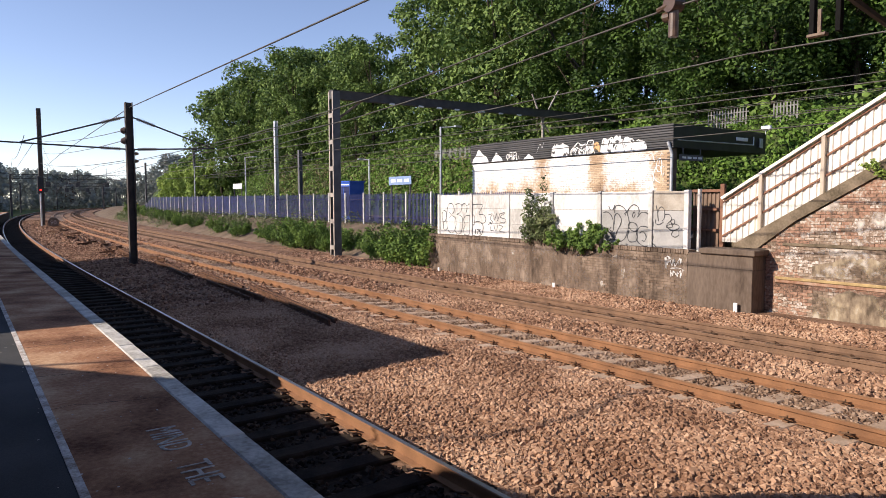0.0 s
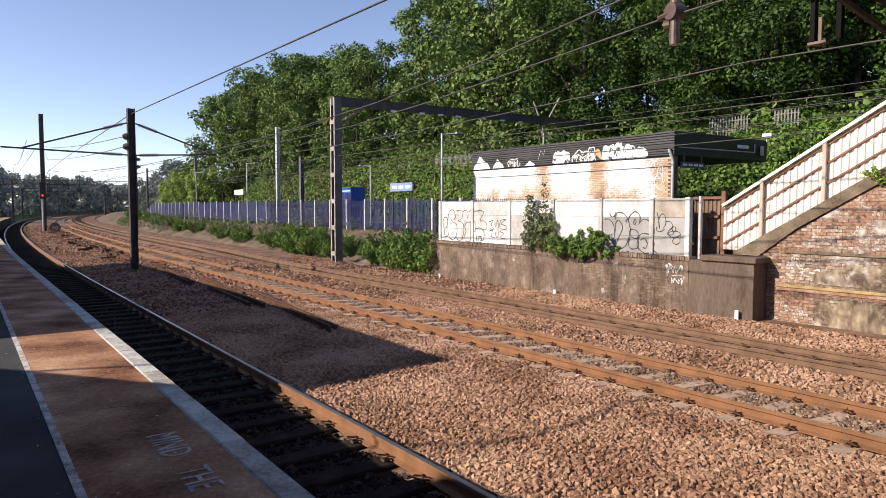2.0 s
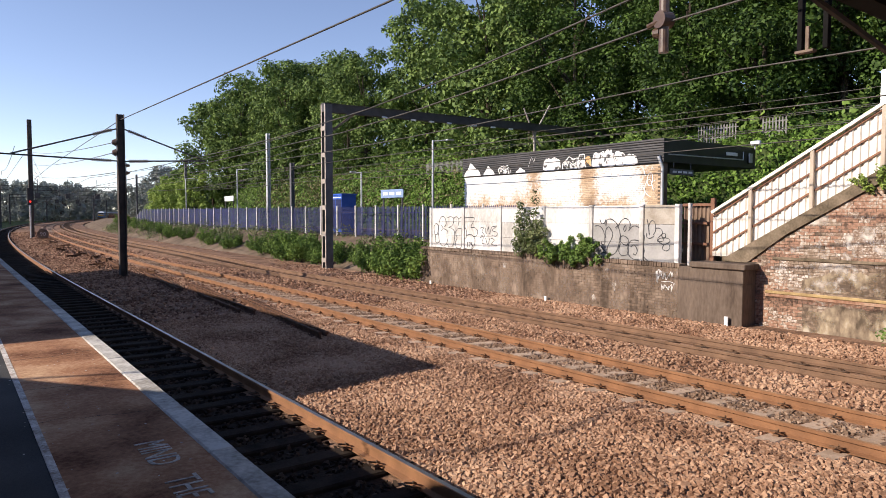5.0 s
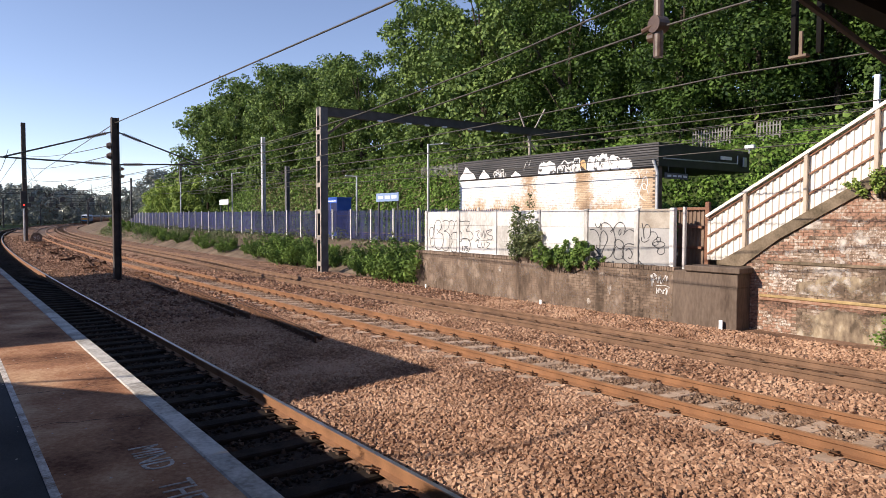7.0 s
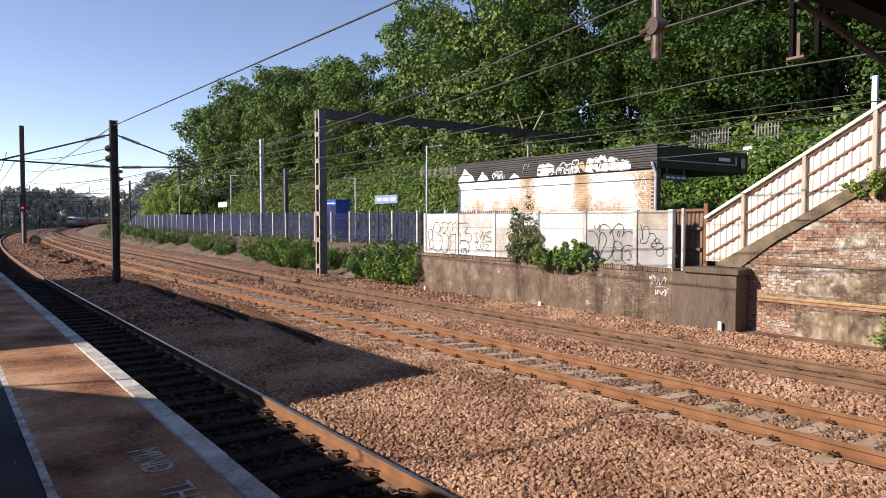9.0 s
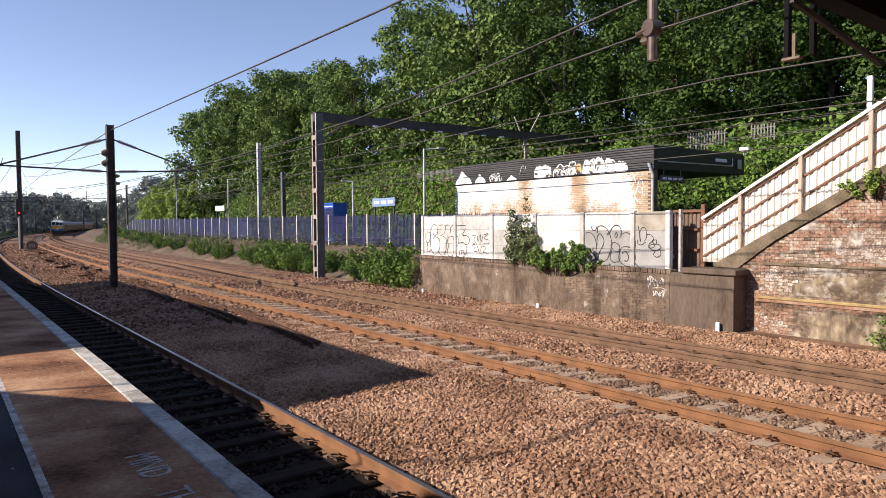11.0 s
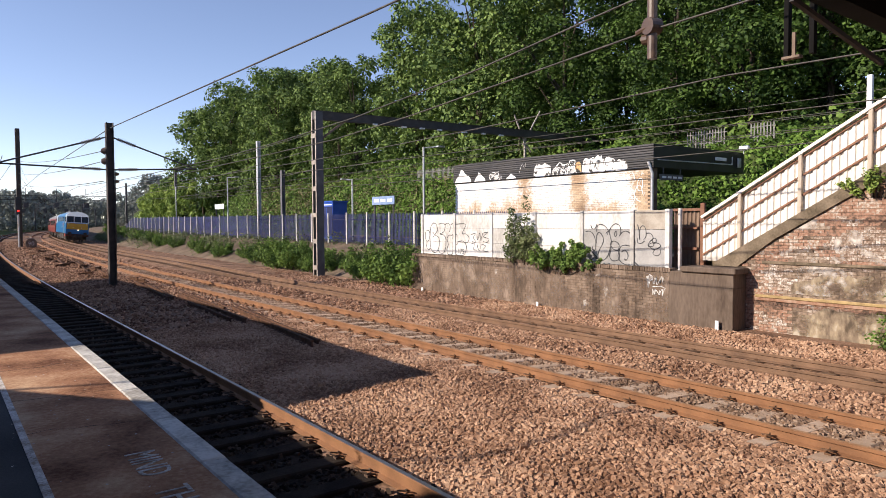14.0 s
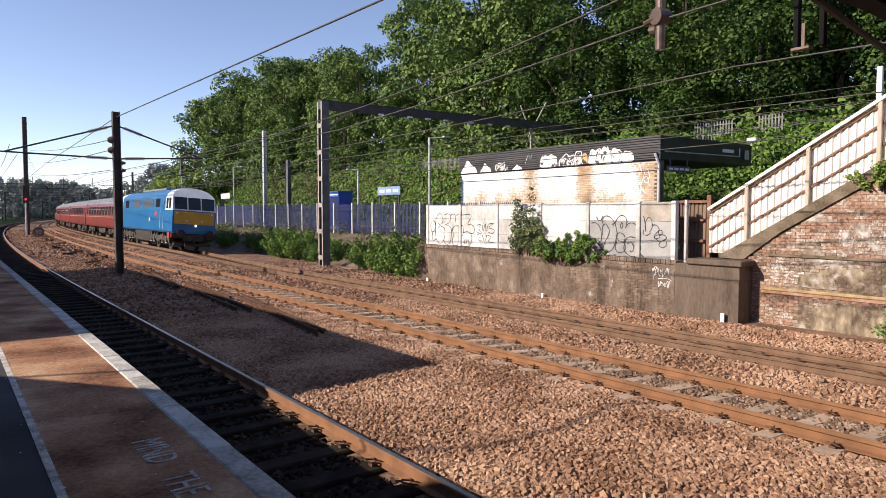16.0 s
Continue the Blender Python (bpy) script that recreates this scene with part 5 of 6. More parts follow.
box(_bm, (-12.5, -.55, 3.83), (-5.2, .55, 4.0), .05)
part("roof_hatch", _bm, M_COACHROOF, loco)
_bm = B()
for y in (-.45, .45):
    for x in (-4.6, -3.0):
        bar(_bm, (x, y, 3.75), (x, y, 4.05), .05, 8)
    bar(_bm, (-4.6, y, 4.05), (-3.0, y, 4.05), .03, 6)
bar(_bm, (-4.4, 0, 4.05), (-2.6, 0, 4.38), .035, 6)
bar(_bm, (-2.6, 0, 4.38), (-4.3, 0, 4.85), .03, 6)
bar(_bm, (-4.3, -.6, 4.86), (-4.3, .6, 4.86), .03, 6)
part("pantograph", _bm, M_DARKSTEEL, loco)
for x in (-1.6, -2.6, -4.8, -5.8, -11.9, -13.0, -15.1, -16.0):
    _bm = B()
    bar(_bm, (x, -1.24, .38), (x + .12, -1.24, 1.02), .018, 6)
    bar(_bm, (x, -1.24, .42), (x + .5, -1.24, .42), .025, 6)
    part("brake_pipe", _bm, M_PALESTEEL, loco)
bogie(loco, -3.7, 3.28, 1.15)
bogie(loco, -14.0, 3.28, 1.15)
_bm = B()
box(_bm, (-11.3, -1.15, .35), (-6.4, 1.15, 1.05), .05)
part("underframe_tank", _bm, M_BOGIE, loco)


def make_coach():
    t = empty("coach")
    tagged(t, "maroon passenger coach with grey roof and pale lining", "railway coach", "coaches of the train")
    sec = [(1.25, .95), (1.36, 1.1), (1.40, 1.9), (1.36, 2.75), (1.26, 3.1)]
    bm = B()
    section_body(bm, [-19.4, 0.0], sec, lambda z: 0, lambda z: 0)
    part("body", bm, M_MAROON, t)
    bm = B()
    section_body(bm, [-19.45, 0.05], [(1.30, 3.06), (1.15, 3.38), (.8, 3.62), (.4, 3.75), (0, 3.8)], lambda z: 0, lambda z: 0)
    part("roof", bm, M_COACHROOF, t, smooth=False)
    for y in (-1.378, 1.378):
        for k in range(10):
            x = -18.6 + k * 1.82
            if k in (0, 9):
                side_panel("door_window", x + .3, x + .75, 2.1, 2.8, y, M_GLASS, t)
                continue
            side_panel("window", x, x + 1.25, 2.05, 2.82, y, M_GLASS, t)
            side_panel("window_bar", x, x + 1.25, 2.55, 2.59, y * 1.008, M_PALESTEEL, t, .004)
        side_panel("lining", -19.3, -.1, 1.86, 1.91, y * 1.012, M_CREAMLINE, t, .004)
    bogie(t, -3.0, 2.6, .91)
    bogie(t, -16.4, 2.6, .91)
    bm = B()
    box(bm, (-12, -1.0, .4), (-9.6, 1.0, .95), .03)
    box(bm, (-8.6, -1.1, .5), (-7.4, 1.1, .95), .03)
    for y in (-.95, .95):
        bar(bm, (-14, y, .85), (-11, y, .4), .03, 6)
        bar(bm, (-11, y, .4), (-8, y, .4), .03, 6)
        bar(bm, (-8, y, .4), (-5, y, .85), .03, 6)
    part("underframe", bm, M_BOGIE, t)
    bm = B()
    box(bm, (-.01, -.5, 1.1), (.32, .5, 3.2), .04)
    part("gangway", bm, M_DARKSTEEL, t)
    return t


coach = make_coach()
coaches = [coach] + [copy_thing(coach, Matrix()) for _ in range(6)]

# ---- overhead line: arms, insulators, wires ----
def insulator(bm, a, b, r=.07, n=9):
    a, b = Vector(a), Vector(b)
    bar(bm, a, b, .03, 6)
    for i in range(n):
        p = a.lerp(b, (i + .5) / n)
        d = (b - a).normalized() * .018
        bar(bm, p - d, p + d, r, 10)


PXM, PYM = -30.8, 5.95
for tag_, pts in (("arm", [((0, -.14, 6.05), (0, -3.9, 4.83)), ((0, -.14, 4.72), (0, -4.6, 4.83))]), ("arm", [((0, .14, 6.05), (0, 3.3, 4.95)), ((0, .14, 4.72), (0, 3.5, 4.9))])):
    for a, b in pts:
        a, b = Vector(a), Vector(b)
        m0, m1 = a.lerp(b, .05), a.lerp(b, .05 + .75 / (b - a).length)
        _bm = B()
        bar(_bm, a, m0, .03, 6)
        bar(_bm, m1, b, .032, 8)
        part("arm", _bm, M_DARKSTEEL, pm)
        _bm = B()
        insulator(_bm, m0, m1)
        part("insulator", _bm, M_INSUL, pm, "ribbed brown insulator")
_bm = B()
bar(_bm, (0, 2.4, 4.86), (0, 3.1, 4.72), .02, 6)
part("registration_arm", _bm, M_DARKSTEEL, pm)
for z, sgn in ((5.48, -1), (5.06, -1), (4.55, 1), (4.24, 1)):
    _bm = B()
    r = .16 if sgn < 0 else .09
    bar(_bm, (0, sgn * .14, z), (0, sgn * (.14 + .05), z), .03, 8)
    bar(_bm, (0, sgn * .19, z), (0, sgn * (.19 + .14), z), r, 14, r * .5)
    part("bell_insulator", _bm, M_INSUL, pm)
_bm = B()
bar(_bm, (.05, .18, 4.7), (.05, .16, 1.4), .015, 6)
part("downlead", _bm, M_WIRE, pm)


def wire(pts, label, r=.014, sag=0.0):
    """A wire through the points, with a little sag between them."""
    t = empty("overhead_wire")
    tagged(t, label, "wire", "overhead wires")
    q = [Vector(pts[0])]
    for a, b in zip(pts[:-1], pts[1:]):
        a, b = Vector(a), Vector(b)
        n = max(1, int((b - a).length / 5)) if sag else 1
        q += [a.lerp(b, i / n) - Vector((0, 0, sag * 4 * (i / n) * (1 - i / n))) for i in range(1, n + 1)]
    vs, fs = [], []
    for p in q:
        vs += [(p.x, p.y + r * math.cos(k * math.pi / 3), p.z + r * math.sin(k * math.pi / 3)) for k in range(6)]
    for i in range(len(q) - 1):
        fs += [(i * 6 + k, i * 6 + (k + 1) % 6, i * 6 + 6 + (k + 1) % 6, i * 6 + 6 + k) for k in range(6)]
    mesh_ob("strand", vs, fs, M_WIRE, t, smooth=True)
    return t


def curve_run(y0, z, s0, s1, step=30.0):
    out, s = [], s0
    while s <= s1:
        out.append(tuple(along(s, y0, z)))
        s += step
    return out


wire([(10, 5.95, 5.8), (-9.75, 5.95, 5.99), (-30.8, 5.95, 6.42)], "thick dark earth wire running to the mast", .018)
wire([(-30.8, 5.95, 6.42)] + [tuple(along(s, 6.2, 6.4)) for s in (40, 70, 110, 160)], "dark earth wire running along the line", .018)
# platform line
wire([(-30.8, 2.5, 4.83)] + curve_run(2.9, 4.75, 40, 340), "contact wire over the platform track", .011)
wire([(-30.8, 2.2, 5.1)] + curve_run(2.9, 5.9, 40, 340), "catenary wire over the platform track", .012, .35)
# middle line
wire([(0, 8.95, 6.55), (-7.26, 8.9, 5.92), (-10.58, 8.9, 5.57), (-15.6, 8.9, 5.23), (-30.8, 8.9, 5.0)] + curve_run(8.9, 5.5, 40, 400), "catenary wire over the middle track", .016, .1)
wire([(0, 8.9, 5.6), (-6.5, 8.9, 5.42), (-13, 8.9, 4.95), (-16.84, 8.9, 4.77), (-30.8, 9.1, 4.72)] + curve_run(8.9, 4.7, 40, 400), "contact wire over the middle track", .016)
# far line
wire([(4, 12.2, 5.2), (-7.2, 12.2, 5.26), (-9.4, 12.2, 5.2), (-30.8, 12.2, 5.0)] + curve_run(12.2, 5.4, 40, 400), "catenary wire over the far track", .016, .1)
wire([(4, 12.2, 4.33), (-7.8, 12.2, 4.46), (-30.8, 12.2, 4.6)] + curve_run(12.2, 4.6, 40, 400), "contact wire over the far track", .012)
for y0, z in ((26.5, 6.1), (26.5, 6.6), (29.0, 6.9), (29.0, 7.6)):
    wire([(6, y0, z - .05), (-30.7, y0 + .2, z)] + curve_run(y0 - 1, z - .2, 40, 90), "overhead wire along the hillside", .014, .12)
wire([(6, 21.0, 5.05), (-20, 20.8, 4.75), (-45, 21.0, 4.9), (-80, 23, 5.3)], "dark cable slung past the shelter", .018, .1)
wire([(6, 21.0, 5.4), (-20, 20.8, 5.15), (-45, 21.0, 5.2), (-80, 23, 5.6)], "dark cable slung past the shelter", .014, .1)

for za, zb in ((5.48, 9.6), (5.06, 8.2), (4.24, 7.0)):
    wire([(-30.8, 5.7, za), (-90, 7.9, zb), tuple(along(130, 9, 8.0)), tuple(along(190, 9, 8.0))], "feeder wire between the masts", .016, .3)
for y0, z in ((16.5, 6.2), (17.5, 5.2), (14.5, 7.0)):
    wire([(-30.7, 15.4, z)] + curve_run(y0, z, 60, 300, 48.0), "sagging wire along the bend", .016, .4)
for i in range(14):
    s_ = 70 + i * 12.5
    for y0 in (2.9, 8.9):
        if (i + int(y0)) % 2:
            continue
        q = along(s_, y0)
        t = empty("dropper", Matrix.Translation((q.x, q.y, 4.72)))
        tagged(t, "thin dropper between catenary and contact wire", "wire", "droppers")
        _bm = B()
        bar(_bm, (0, 0, 0), (0, 0, 1.5), .014, 5)
        box(_bm, (-.1, -.1, -.05), (.1, .1, .12), .02)
        part("strand", _bm, M_WIRE, t)

# unseen bar, traced back along the sun from a curved shadow on the ballast
lb = empty("roof_bracket")
tagged(lb, "unseen bent bar over the station roof, placed for its shadow on the ballast", "bracket")
_bm = B()
_pts = [Vector((-10.4, -6.8, 3.9))] + [Vector((x - .66 * 6.1, y - 1.78 * 6.1, 6.0)) for x, y in ((-6.3, 4.0), (-5.93, 4.5), (-5.67, 5.1), (-5.54, 5.9), (-5.67, 6.56), (-5.81, 7.3), (-5.84, 7.8))]
for a, b in zip(_pts[:-1], _pts[1:]):
    bar(_bm, a, b, .03, 8)
part("arm", _bm, M_DARKSTEEL, lb)

# crossed dropper arms hung under the portal beam
hb = empty("portal_bracket", Matrix.Translation((-30.7, 29.5, 7.7)))
tagged(hb, "pale steel bracket with crossed arms under the portal beam", "bracket")
for a, b in (((0, -.9, 1.3), (0, 0, -.4)), ((0, 1.3, 1.7), (0, -.2, -.5)), ((0, 0, -.4), (0, .5, -.9))):
    _bm = B()
    beam(_bm, a, b, .07, .07, (1, 0, 0))
    part("arm", _bm, M_PALESTEEL, hb)
_bm = B()
box(_bm, (-.06, -.06, -2.6), (.06, .06, .2))
part("dropper", _bm, M_PALESTEEL, hb)

# ---- dark footbridge edge with its wire supports overhead ----
fb = empty("footbridge")
tagged(fb, "dark steel underside of a footbridge over the tracks", "footbridge", kind="structure")
# girder and deck carry their underside shade as a near-black colour
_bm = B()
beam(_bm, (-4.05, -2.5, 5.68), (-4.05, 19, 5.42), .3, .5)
part("edge_girder", _bm, M_SHADEBLACK, fb)
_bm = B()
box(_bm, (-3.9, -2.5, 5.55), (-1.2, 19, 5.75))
part("deck", _bm, M_SHADEBLACK, fb)
_bm = B()
beam(_bm, (-4.3, 8.8, 5.3), (-4.0, 10.8, 4.7), .06, .06)
part("stay", _bm, M_DARKSTEEL, fb)
hang = empty("wire_support", Matrix.Translation((-4.98, 10.08, 4.86)))
tagged(hang, "dark steel bracket frame hanging from the footbridge", "bracket")
for dx in (0, .36):
    _bm = B()
    box(_bm, (dx - .035, -.05, 0), (dx + .035, .05, .95), .005)
    part("hanger", _bm, M_SHADEBLACK, hang)
_bm = B()
box(_bm, (-.06, -.06, -.02), (.2, .06, .02), .004)
part("foot_plate", _bm, M_RUSTSTEEL, hang)
_bm = B()
box(_bm, (.07, -.02, .02), (.12, .02, .36), .004)
part("cover_plate", _bm, M_RUSTSTEEL, hang)
ins = empty("wire_clamp", Matrix.Translation((-6.45, 8.88, 5.43)))
tagged(ins, "brown insulator tube clamped to the contact wire", "insulator")
_bm = B()
bar(_bm, (0, 0, -.46), (0, 0, .75), .075, 14)
part("tube", _bm, M_INSUL, ins)
_bm = B()
bar(_bm, (-.02, -.1, .03), (.02, .1, .03), .13, 16)
bar(_bm, (-.25, -.05, -.03), (.1, -.05, .05), .045, 8)
bar(_bm, (-.16, 0, -.14), (-.05, 0, -.14), .08, 10)
part("clamp", _bm, M_INSUL, ins)

# ---- masts, lamps, signs on the far platform ----
def lamp_post(x, y, z0, z1, arm, label):
    t = empty("lamp_post", Matrix.Translation((x, y, z0)))
    tagged(t, label, "lamp post", "platform lamp posts")
    bm = B()
    bar(bm, (0, 0, 0), (0, 0, z1 - z0), .075, 10, .06)
    part("pole", bm, M_GALV, t)
    bm = B()
    bar(bm, (0, 0, z1 - z0 - .05), (arm * .6, arm * .8, z1 - z0 + .02), .035, 8)
    box(bm, (arm * .6 - .1, arm * .8 - .25, z1 - z0 - .03), (arm * .6 + .1, arm * .8 + .25, z1 - z0 + .06), .02)
    part("lantern", bm, M_GALV, t)
    return t


lamp_post(-32.4, 23, 1.18, 6.85, 1.0, "slim grey lamp post on the far platform")
lamp_post(-71.0, 25, 1.3, 7.3, 1.0, "slim grey lamp post on the far platform")
lamp_post(-99.0, 27.5, 1.3, 7.6, 1.0, "slim grey lamp post on the far platform")
lamp_post(-43.5, 24.5, 1.2, 5.6, -.6, "short grey lamp post on the far platform")
for x, y, h, label, mt in ((-62.9, 25.2, 10.3, "two-faced steel mast, sunlit grey", M_GALV), (-57.8, 25.4, 7.2, "dark grey steel mast on the platform", M_MASTGREY), (-108, 30, 10.3, "dark steel mast at the end of the platform", M_MASTGREY), (-146, 31, 10.5, "dark steel mast beyond the platform", M_MASTGREY)):
    t = empty("steel_mast", Matrix.Translation((x, y, 1.0)))
    tagged(t, label, "mast", "masts along the line")
    _bm = B()
    box(_bm, (-.18, -.16, 0), (.18, -.13, h - 1))
    box(_bm, (-.18, .13, 0), (.18, .16, h - 1))
    box(_bm, (-.015, -.13, 0), (.015, .13, h - 1))
    part("column", _bm, mt, t)


def sign(x, y, z0, w, zt, hgt, label, bars=0):
    t = empty("platform_sign", Matrix.Translation((x, y, z0)))
    tagged(t, label, "sign")
    for k in (-.42, .42):
        bm = B()
        box(bm, (k * w - .05, -.04, 0), (k * w + .05, .04, zt - z0 + .02), .008)
        part("post", bm, M_DARKSTEEL, t)
    bm = B()
    box(bm, (-w / 2, -.075, zt - z0 - hgt), (w / 2, -.045, zt - z0), .006)
    part("board", bm, M_SIGNBLUE if bars else M_WHITE, t)
    for k in range(bars):
        bm = B()
        box(bm, (-w / 2 + .25 + k * w / bars * .9, -.082, zt - z0 - hgt * .68), (-w / 2 + .25 + (k + .72) * w / bars * .9, -.076, zt - z0 - hgt * .32))
        part("lettering_bar", bm, M_WHITE, t)
    return t


sign(-34.4, 21.5, 1.18, 2.5, 4.02, .5, "pale blue station sign on dark posts", 3)
sign(-72.0, 24.5, 1.3, 2.8, 4.5, .55, "white notice board on posts behind the fence")
bs = empty("blue_shelter", Matrix.Translation((-47.2, 24, 1.18)))
tagged(bs, "bright blue platform shelter with a flat roof", "shelter")
for nm, lo, hi, mt in (("wall", (-.5, 0, 0), (1.6, .08, 2.82), M_BLUE), ("wall", (-.5, .08, 0), (-.42, 1.2, 2.82), M_BLUE), ("wall", (1.52, .08, 0), (1.6, 1.2, 2.82), M_BLUE), ("roof", (-.56, -.06, 2.82), (1.66, 1.26, 2.92), M_BLUE), ("band", (-.4, -.02, 2.6), (1.5, -.005, 2.68), M_WHITE)):
    _bm = B()
    box(_bm, lo, hi, .01)
    part(nm, _bm, mt, bs)
for k in range(2):
    _bm = B()
    box(_bm, (-.42 + k * 1.03, -.015, .3), (.52 + k * 1.03, -.004, 2.5), .004)
    part("panel", _bm, M_BLUEFENCE, bs)
pv = sweep("platform_far", [(21.5, 0.5), (27.4, 0.5), (27.4, 1.22), (21.5, 1.22)], -60, 100, M_PLATGREY)
tagged(pv, "grey asphalt surface of the far platform", "platform", kind="structure")
wp = empty("white_post", Matrix.Translation((-6.37, 16.6, 4.3)))
tagged(wp, "white square post above the stair fence", "post")
_bm = B()
box(_bm, (-.055, -.05, 0), (.055, .05, 1.38), .008)
part("shaft", _bm, M_WHITE, wp)

# ---- signal, speed board and trackside clutter by the bend ----
sg = empty("signal", Matrix.Translation((-86, 7.45, -.2)))
tagged(sg, "colour light signal showing red on a pale post", "signal")
_bm = B()
bar(_bm, (0, 0, 0), (0, 0, 3.9), .09, 10)
part("post", _bm, M_GALV, sg)
_bm = B()
box(_bm, (-.15, -.3, 3.7), (.1, .3, 5.6), .05)
part("head", _bm, M_BLACK, sg)
_bm = B()
bar(_bm, (.1, 0, 4.1), (.16, 0, 4.1), .1, 14)
part("lens", _bm, M_SIGNALRED, sg, "lit red lens")
sp = empty("speed_board", Matrix.Translation((-84.0, 8.35, -.15)))
tagged(sp, "round dark speed board with pale figures 90", "sign")
_bm = B()
bar(_bm, (-.03, 0, .55), (.03, 0, .55), .55, 28)
part("disc", _bm, M_RUSTSTEEL, sp)
lettering("90", Matrix.Translation((.04, 0, .35)) @ Matrix.Rotation(math.pi / 2, 4, 'Z') @ Matrix.Rotation(math.pi / 2, 4, 'X'), .6, M_WORNPAINT, sp, "figures")
_rg = random.Random(8)
for i in range(34):
    s = 10 + i * 1.55 + _rg.uniform(-1, 1)
    q = along(s, 6.3 + _rg.uniform(-.5, .9) + (s > 40) * .3, -.12)
    L = _rg.uniform(.4, 1.7)
    a = _rg.uniform(-.9, .9)
    t = empty("scrap_rail", Matrix.Translation(q) @ Matrix.Rotation(a, 4, 'Z') @ Matrix.Rotation(_rg.uniform(-.12, .05), 4, 'Y'))
    tagged(t, "short rusty length of scrap rail on the ballast", "scrap metal", "scrap between the tracks")
    _bm = B()
    box(_bm, (-L / 2, -.09, 0), (L / 2, .09, .03), .005)
    box(_bm, (-L / 2, -.02, .03), (L / 2, .02, .14))
    box(_bm, (-L / 2, -.045, .14), (L / 2, .045, .18), .008)
    part("bar", _bm, M_SCRAP, t)
for (xa, ya), (xb, yb), z in (((-12.75, 6.2), (-19.5, 6.95), .03), ((-12.9, 6.42), (-19.3, 7.12), .0), ((-16.8, 6.32), (-24.4, 6.8), .03), ((-17.3, 6.12), (-22.0, 6.42), .0), ((-19.6, 6.75), (-24.8, 7.05), .0), ((-23.3, 6.17), (-30.4, 6.75), .03), ((-23.6, 6.4), (-29.6, 6.95), .0), ((-35.6, 6.7), (-43.0, 7.25), .02), ((-38.3, 6.25), (-49.0, 7.4), .02), ((-47.2, 6.35), (-56.5, 7.2), .02)):
    t = empty("spare_rail")
    tagged(t, "long dark spare rail lying on the ballast", "rail", "spare rails between the tracks")
    d = Vector((xb - xa, yb - ya, 0)).normalized()
    nrm = Vector((-d.y, d.x, 0))
    _bm = B()
    a, b = Vector((xa, ya, -.12 + z)), Vector((xb, yb, -.12 + z))
    P0 = [_bm.verts.new(a + nrm * u + Vector((0, 0, v + .16))) for u, v in RAIL]
    P1 = [_bm.verts.new(b + nrm * u + Vector((0, 0, v + .16))) for u, v in RAIL]
    for i in range(len(RAIL)):
        j = (i + 1) % len(RAIL)
        _bm.faces.new((P0[i], P0[j], P1[j], P1[i]))
    _bm.faces.new(P0[::-1]), _bm.faces.new(P1)
    part("bar", _bm, M_SCRAP, t)
for x, z0, h in ((-9.05, -.2, .22), (-15.15, -.2, .12), (-21.4, -.2, .12)):
    t = empty("marker_plate", Matrix.Translation((x, WY - .12, z0)))
    tagged(t, "small white marker plate at the foot of the wall", "marker")
    _bm = B()
    box(_bm, (-.05, -.015, 0), (.05, .015, h + .05), .01)
    part("plate", _bm, M_WHITE, t)

# ---- far gantries and a house beyond the bend ----
for s, w0, w1, h in ((150, 0, 23, 8.6), (215, -4, 18, 8.4), (300, -4, 18, 8.6)):
    t = empty("signal_gantry")
    tagged(t, "distant dark lattice gantry across the line", "gantry", "gantries beyond the bend")
    for y0 in (w0, w1):
        _bm = B()
        a = along(s, y0, -.4)
        box(_bm, (a.x - .2, a.y - .2, -.4), (a.x + .2, a.y + .2, h), .02)
        part("leg", _bm, M_DARKSTEEL, t)
    _bm = B()
    a, b = along(s, w0, h), along(s, w1, h)
    beam(_bm, a, b, .2, .12)
    beam(_bm, a - Vector((0, 0, .9)), b - Vector((0, 0, .9)), .2, .12)
    n = 18
    for i in range(n):
        p, q = a.lerp(b, i / n), a.lerp(b, (i + 1) / n)
        dz = Vector((0, 0, .9))
        beam(_bm, p - (dz if i % 2 else dz * 0), q - (dz * 0 if i % 2 else dz), .07, .07, (1, 0, 0))
    part("truss", _bm, M_DARKSTEEL, t)
    for k in (.3, .55, .8):
        p = a.lerp(b, k)
        _bm = B()
        bar(_bm, p, p + Vector((0, 0, 1.6)), .07, 6)
        bar(_bm, p - Vector((0, 0, 2.3)), p, .06, 6)
        box(_bm, (p.x - .15, p.y - .5, p.z - 2.6), (p.x + .15, p.y + .5, p.z - 1.5), .02)
        part("dropper", _bm, M_DARKSTEEL, t)
hs = empty("house", Matrix.Translation((-400, 43, -.5)) @ Matrix.Rotation(radians(6), 4, 'Z'))
tagged(hs, "tall dark brick house far off beside the line", "house")
_bm = B()
box(_bm, (-7, -5, 0), (7, 5, 13))
part("wall", _bm, M_FARHOUSE, hs)
_bm = B()
_a = [_bm.verts.new(c) for c in ((-7.3, -5.4, 12.9), (7.3, -5.4, 12.9), (7.3, 5.4, 12.9), (-7.3, 5.4, 12.9), (-7.3, 0, 17), (7.3, 0, 17))]
for q in ((0, 1, 5, 4), (2, 3, 4, 5), (1, 2, 5), (3, 0, 4), (3, 2, 1, 0)):
    _bm.faces.new([_a[i] for i in q])
part("roof", _bm, M_DARKSTEEL, hs)
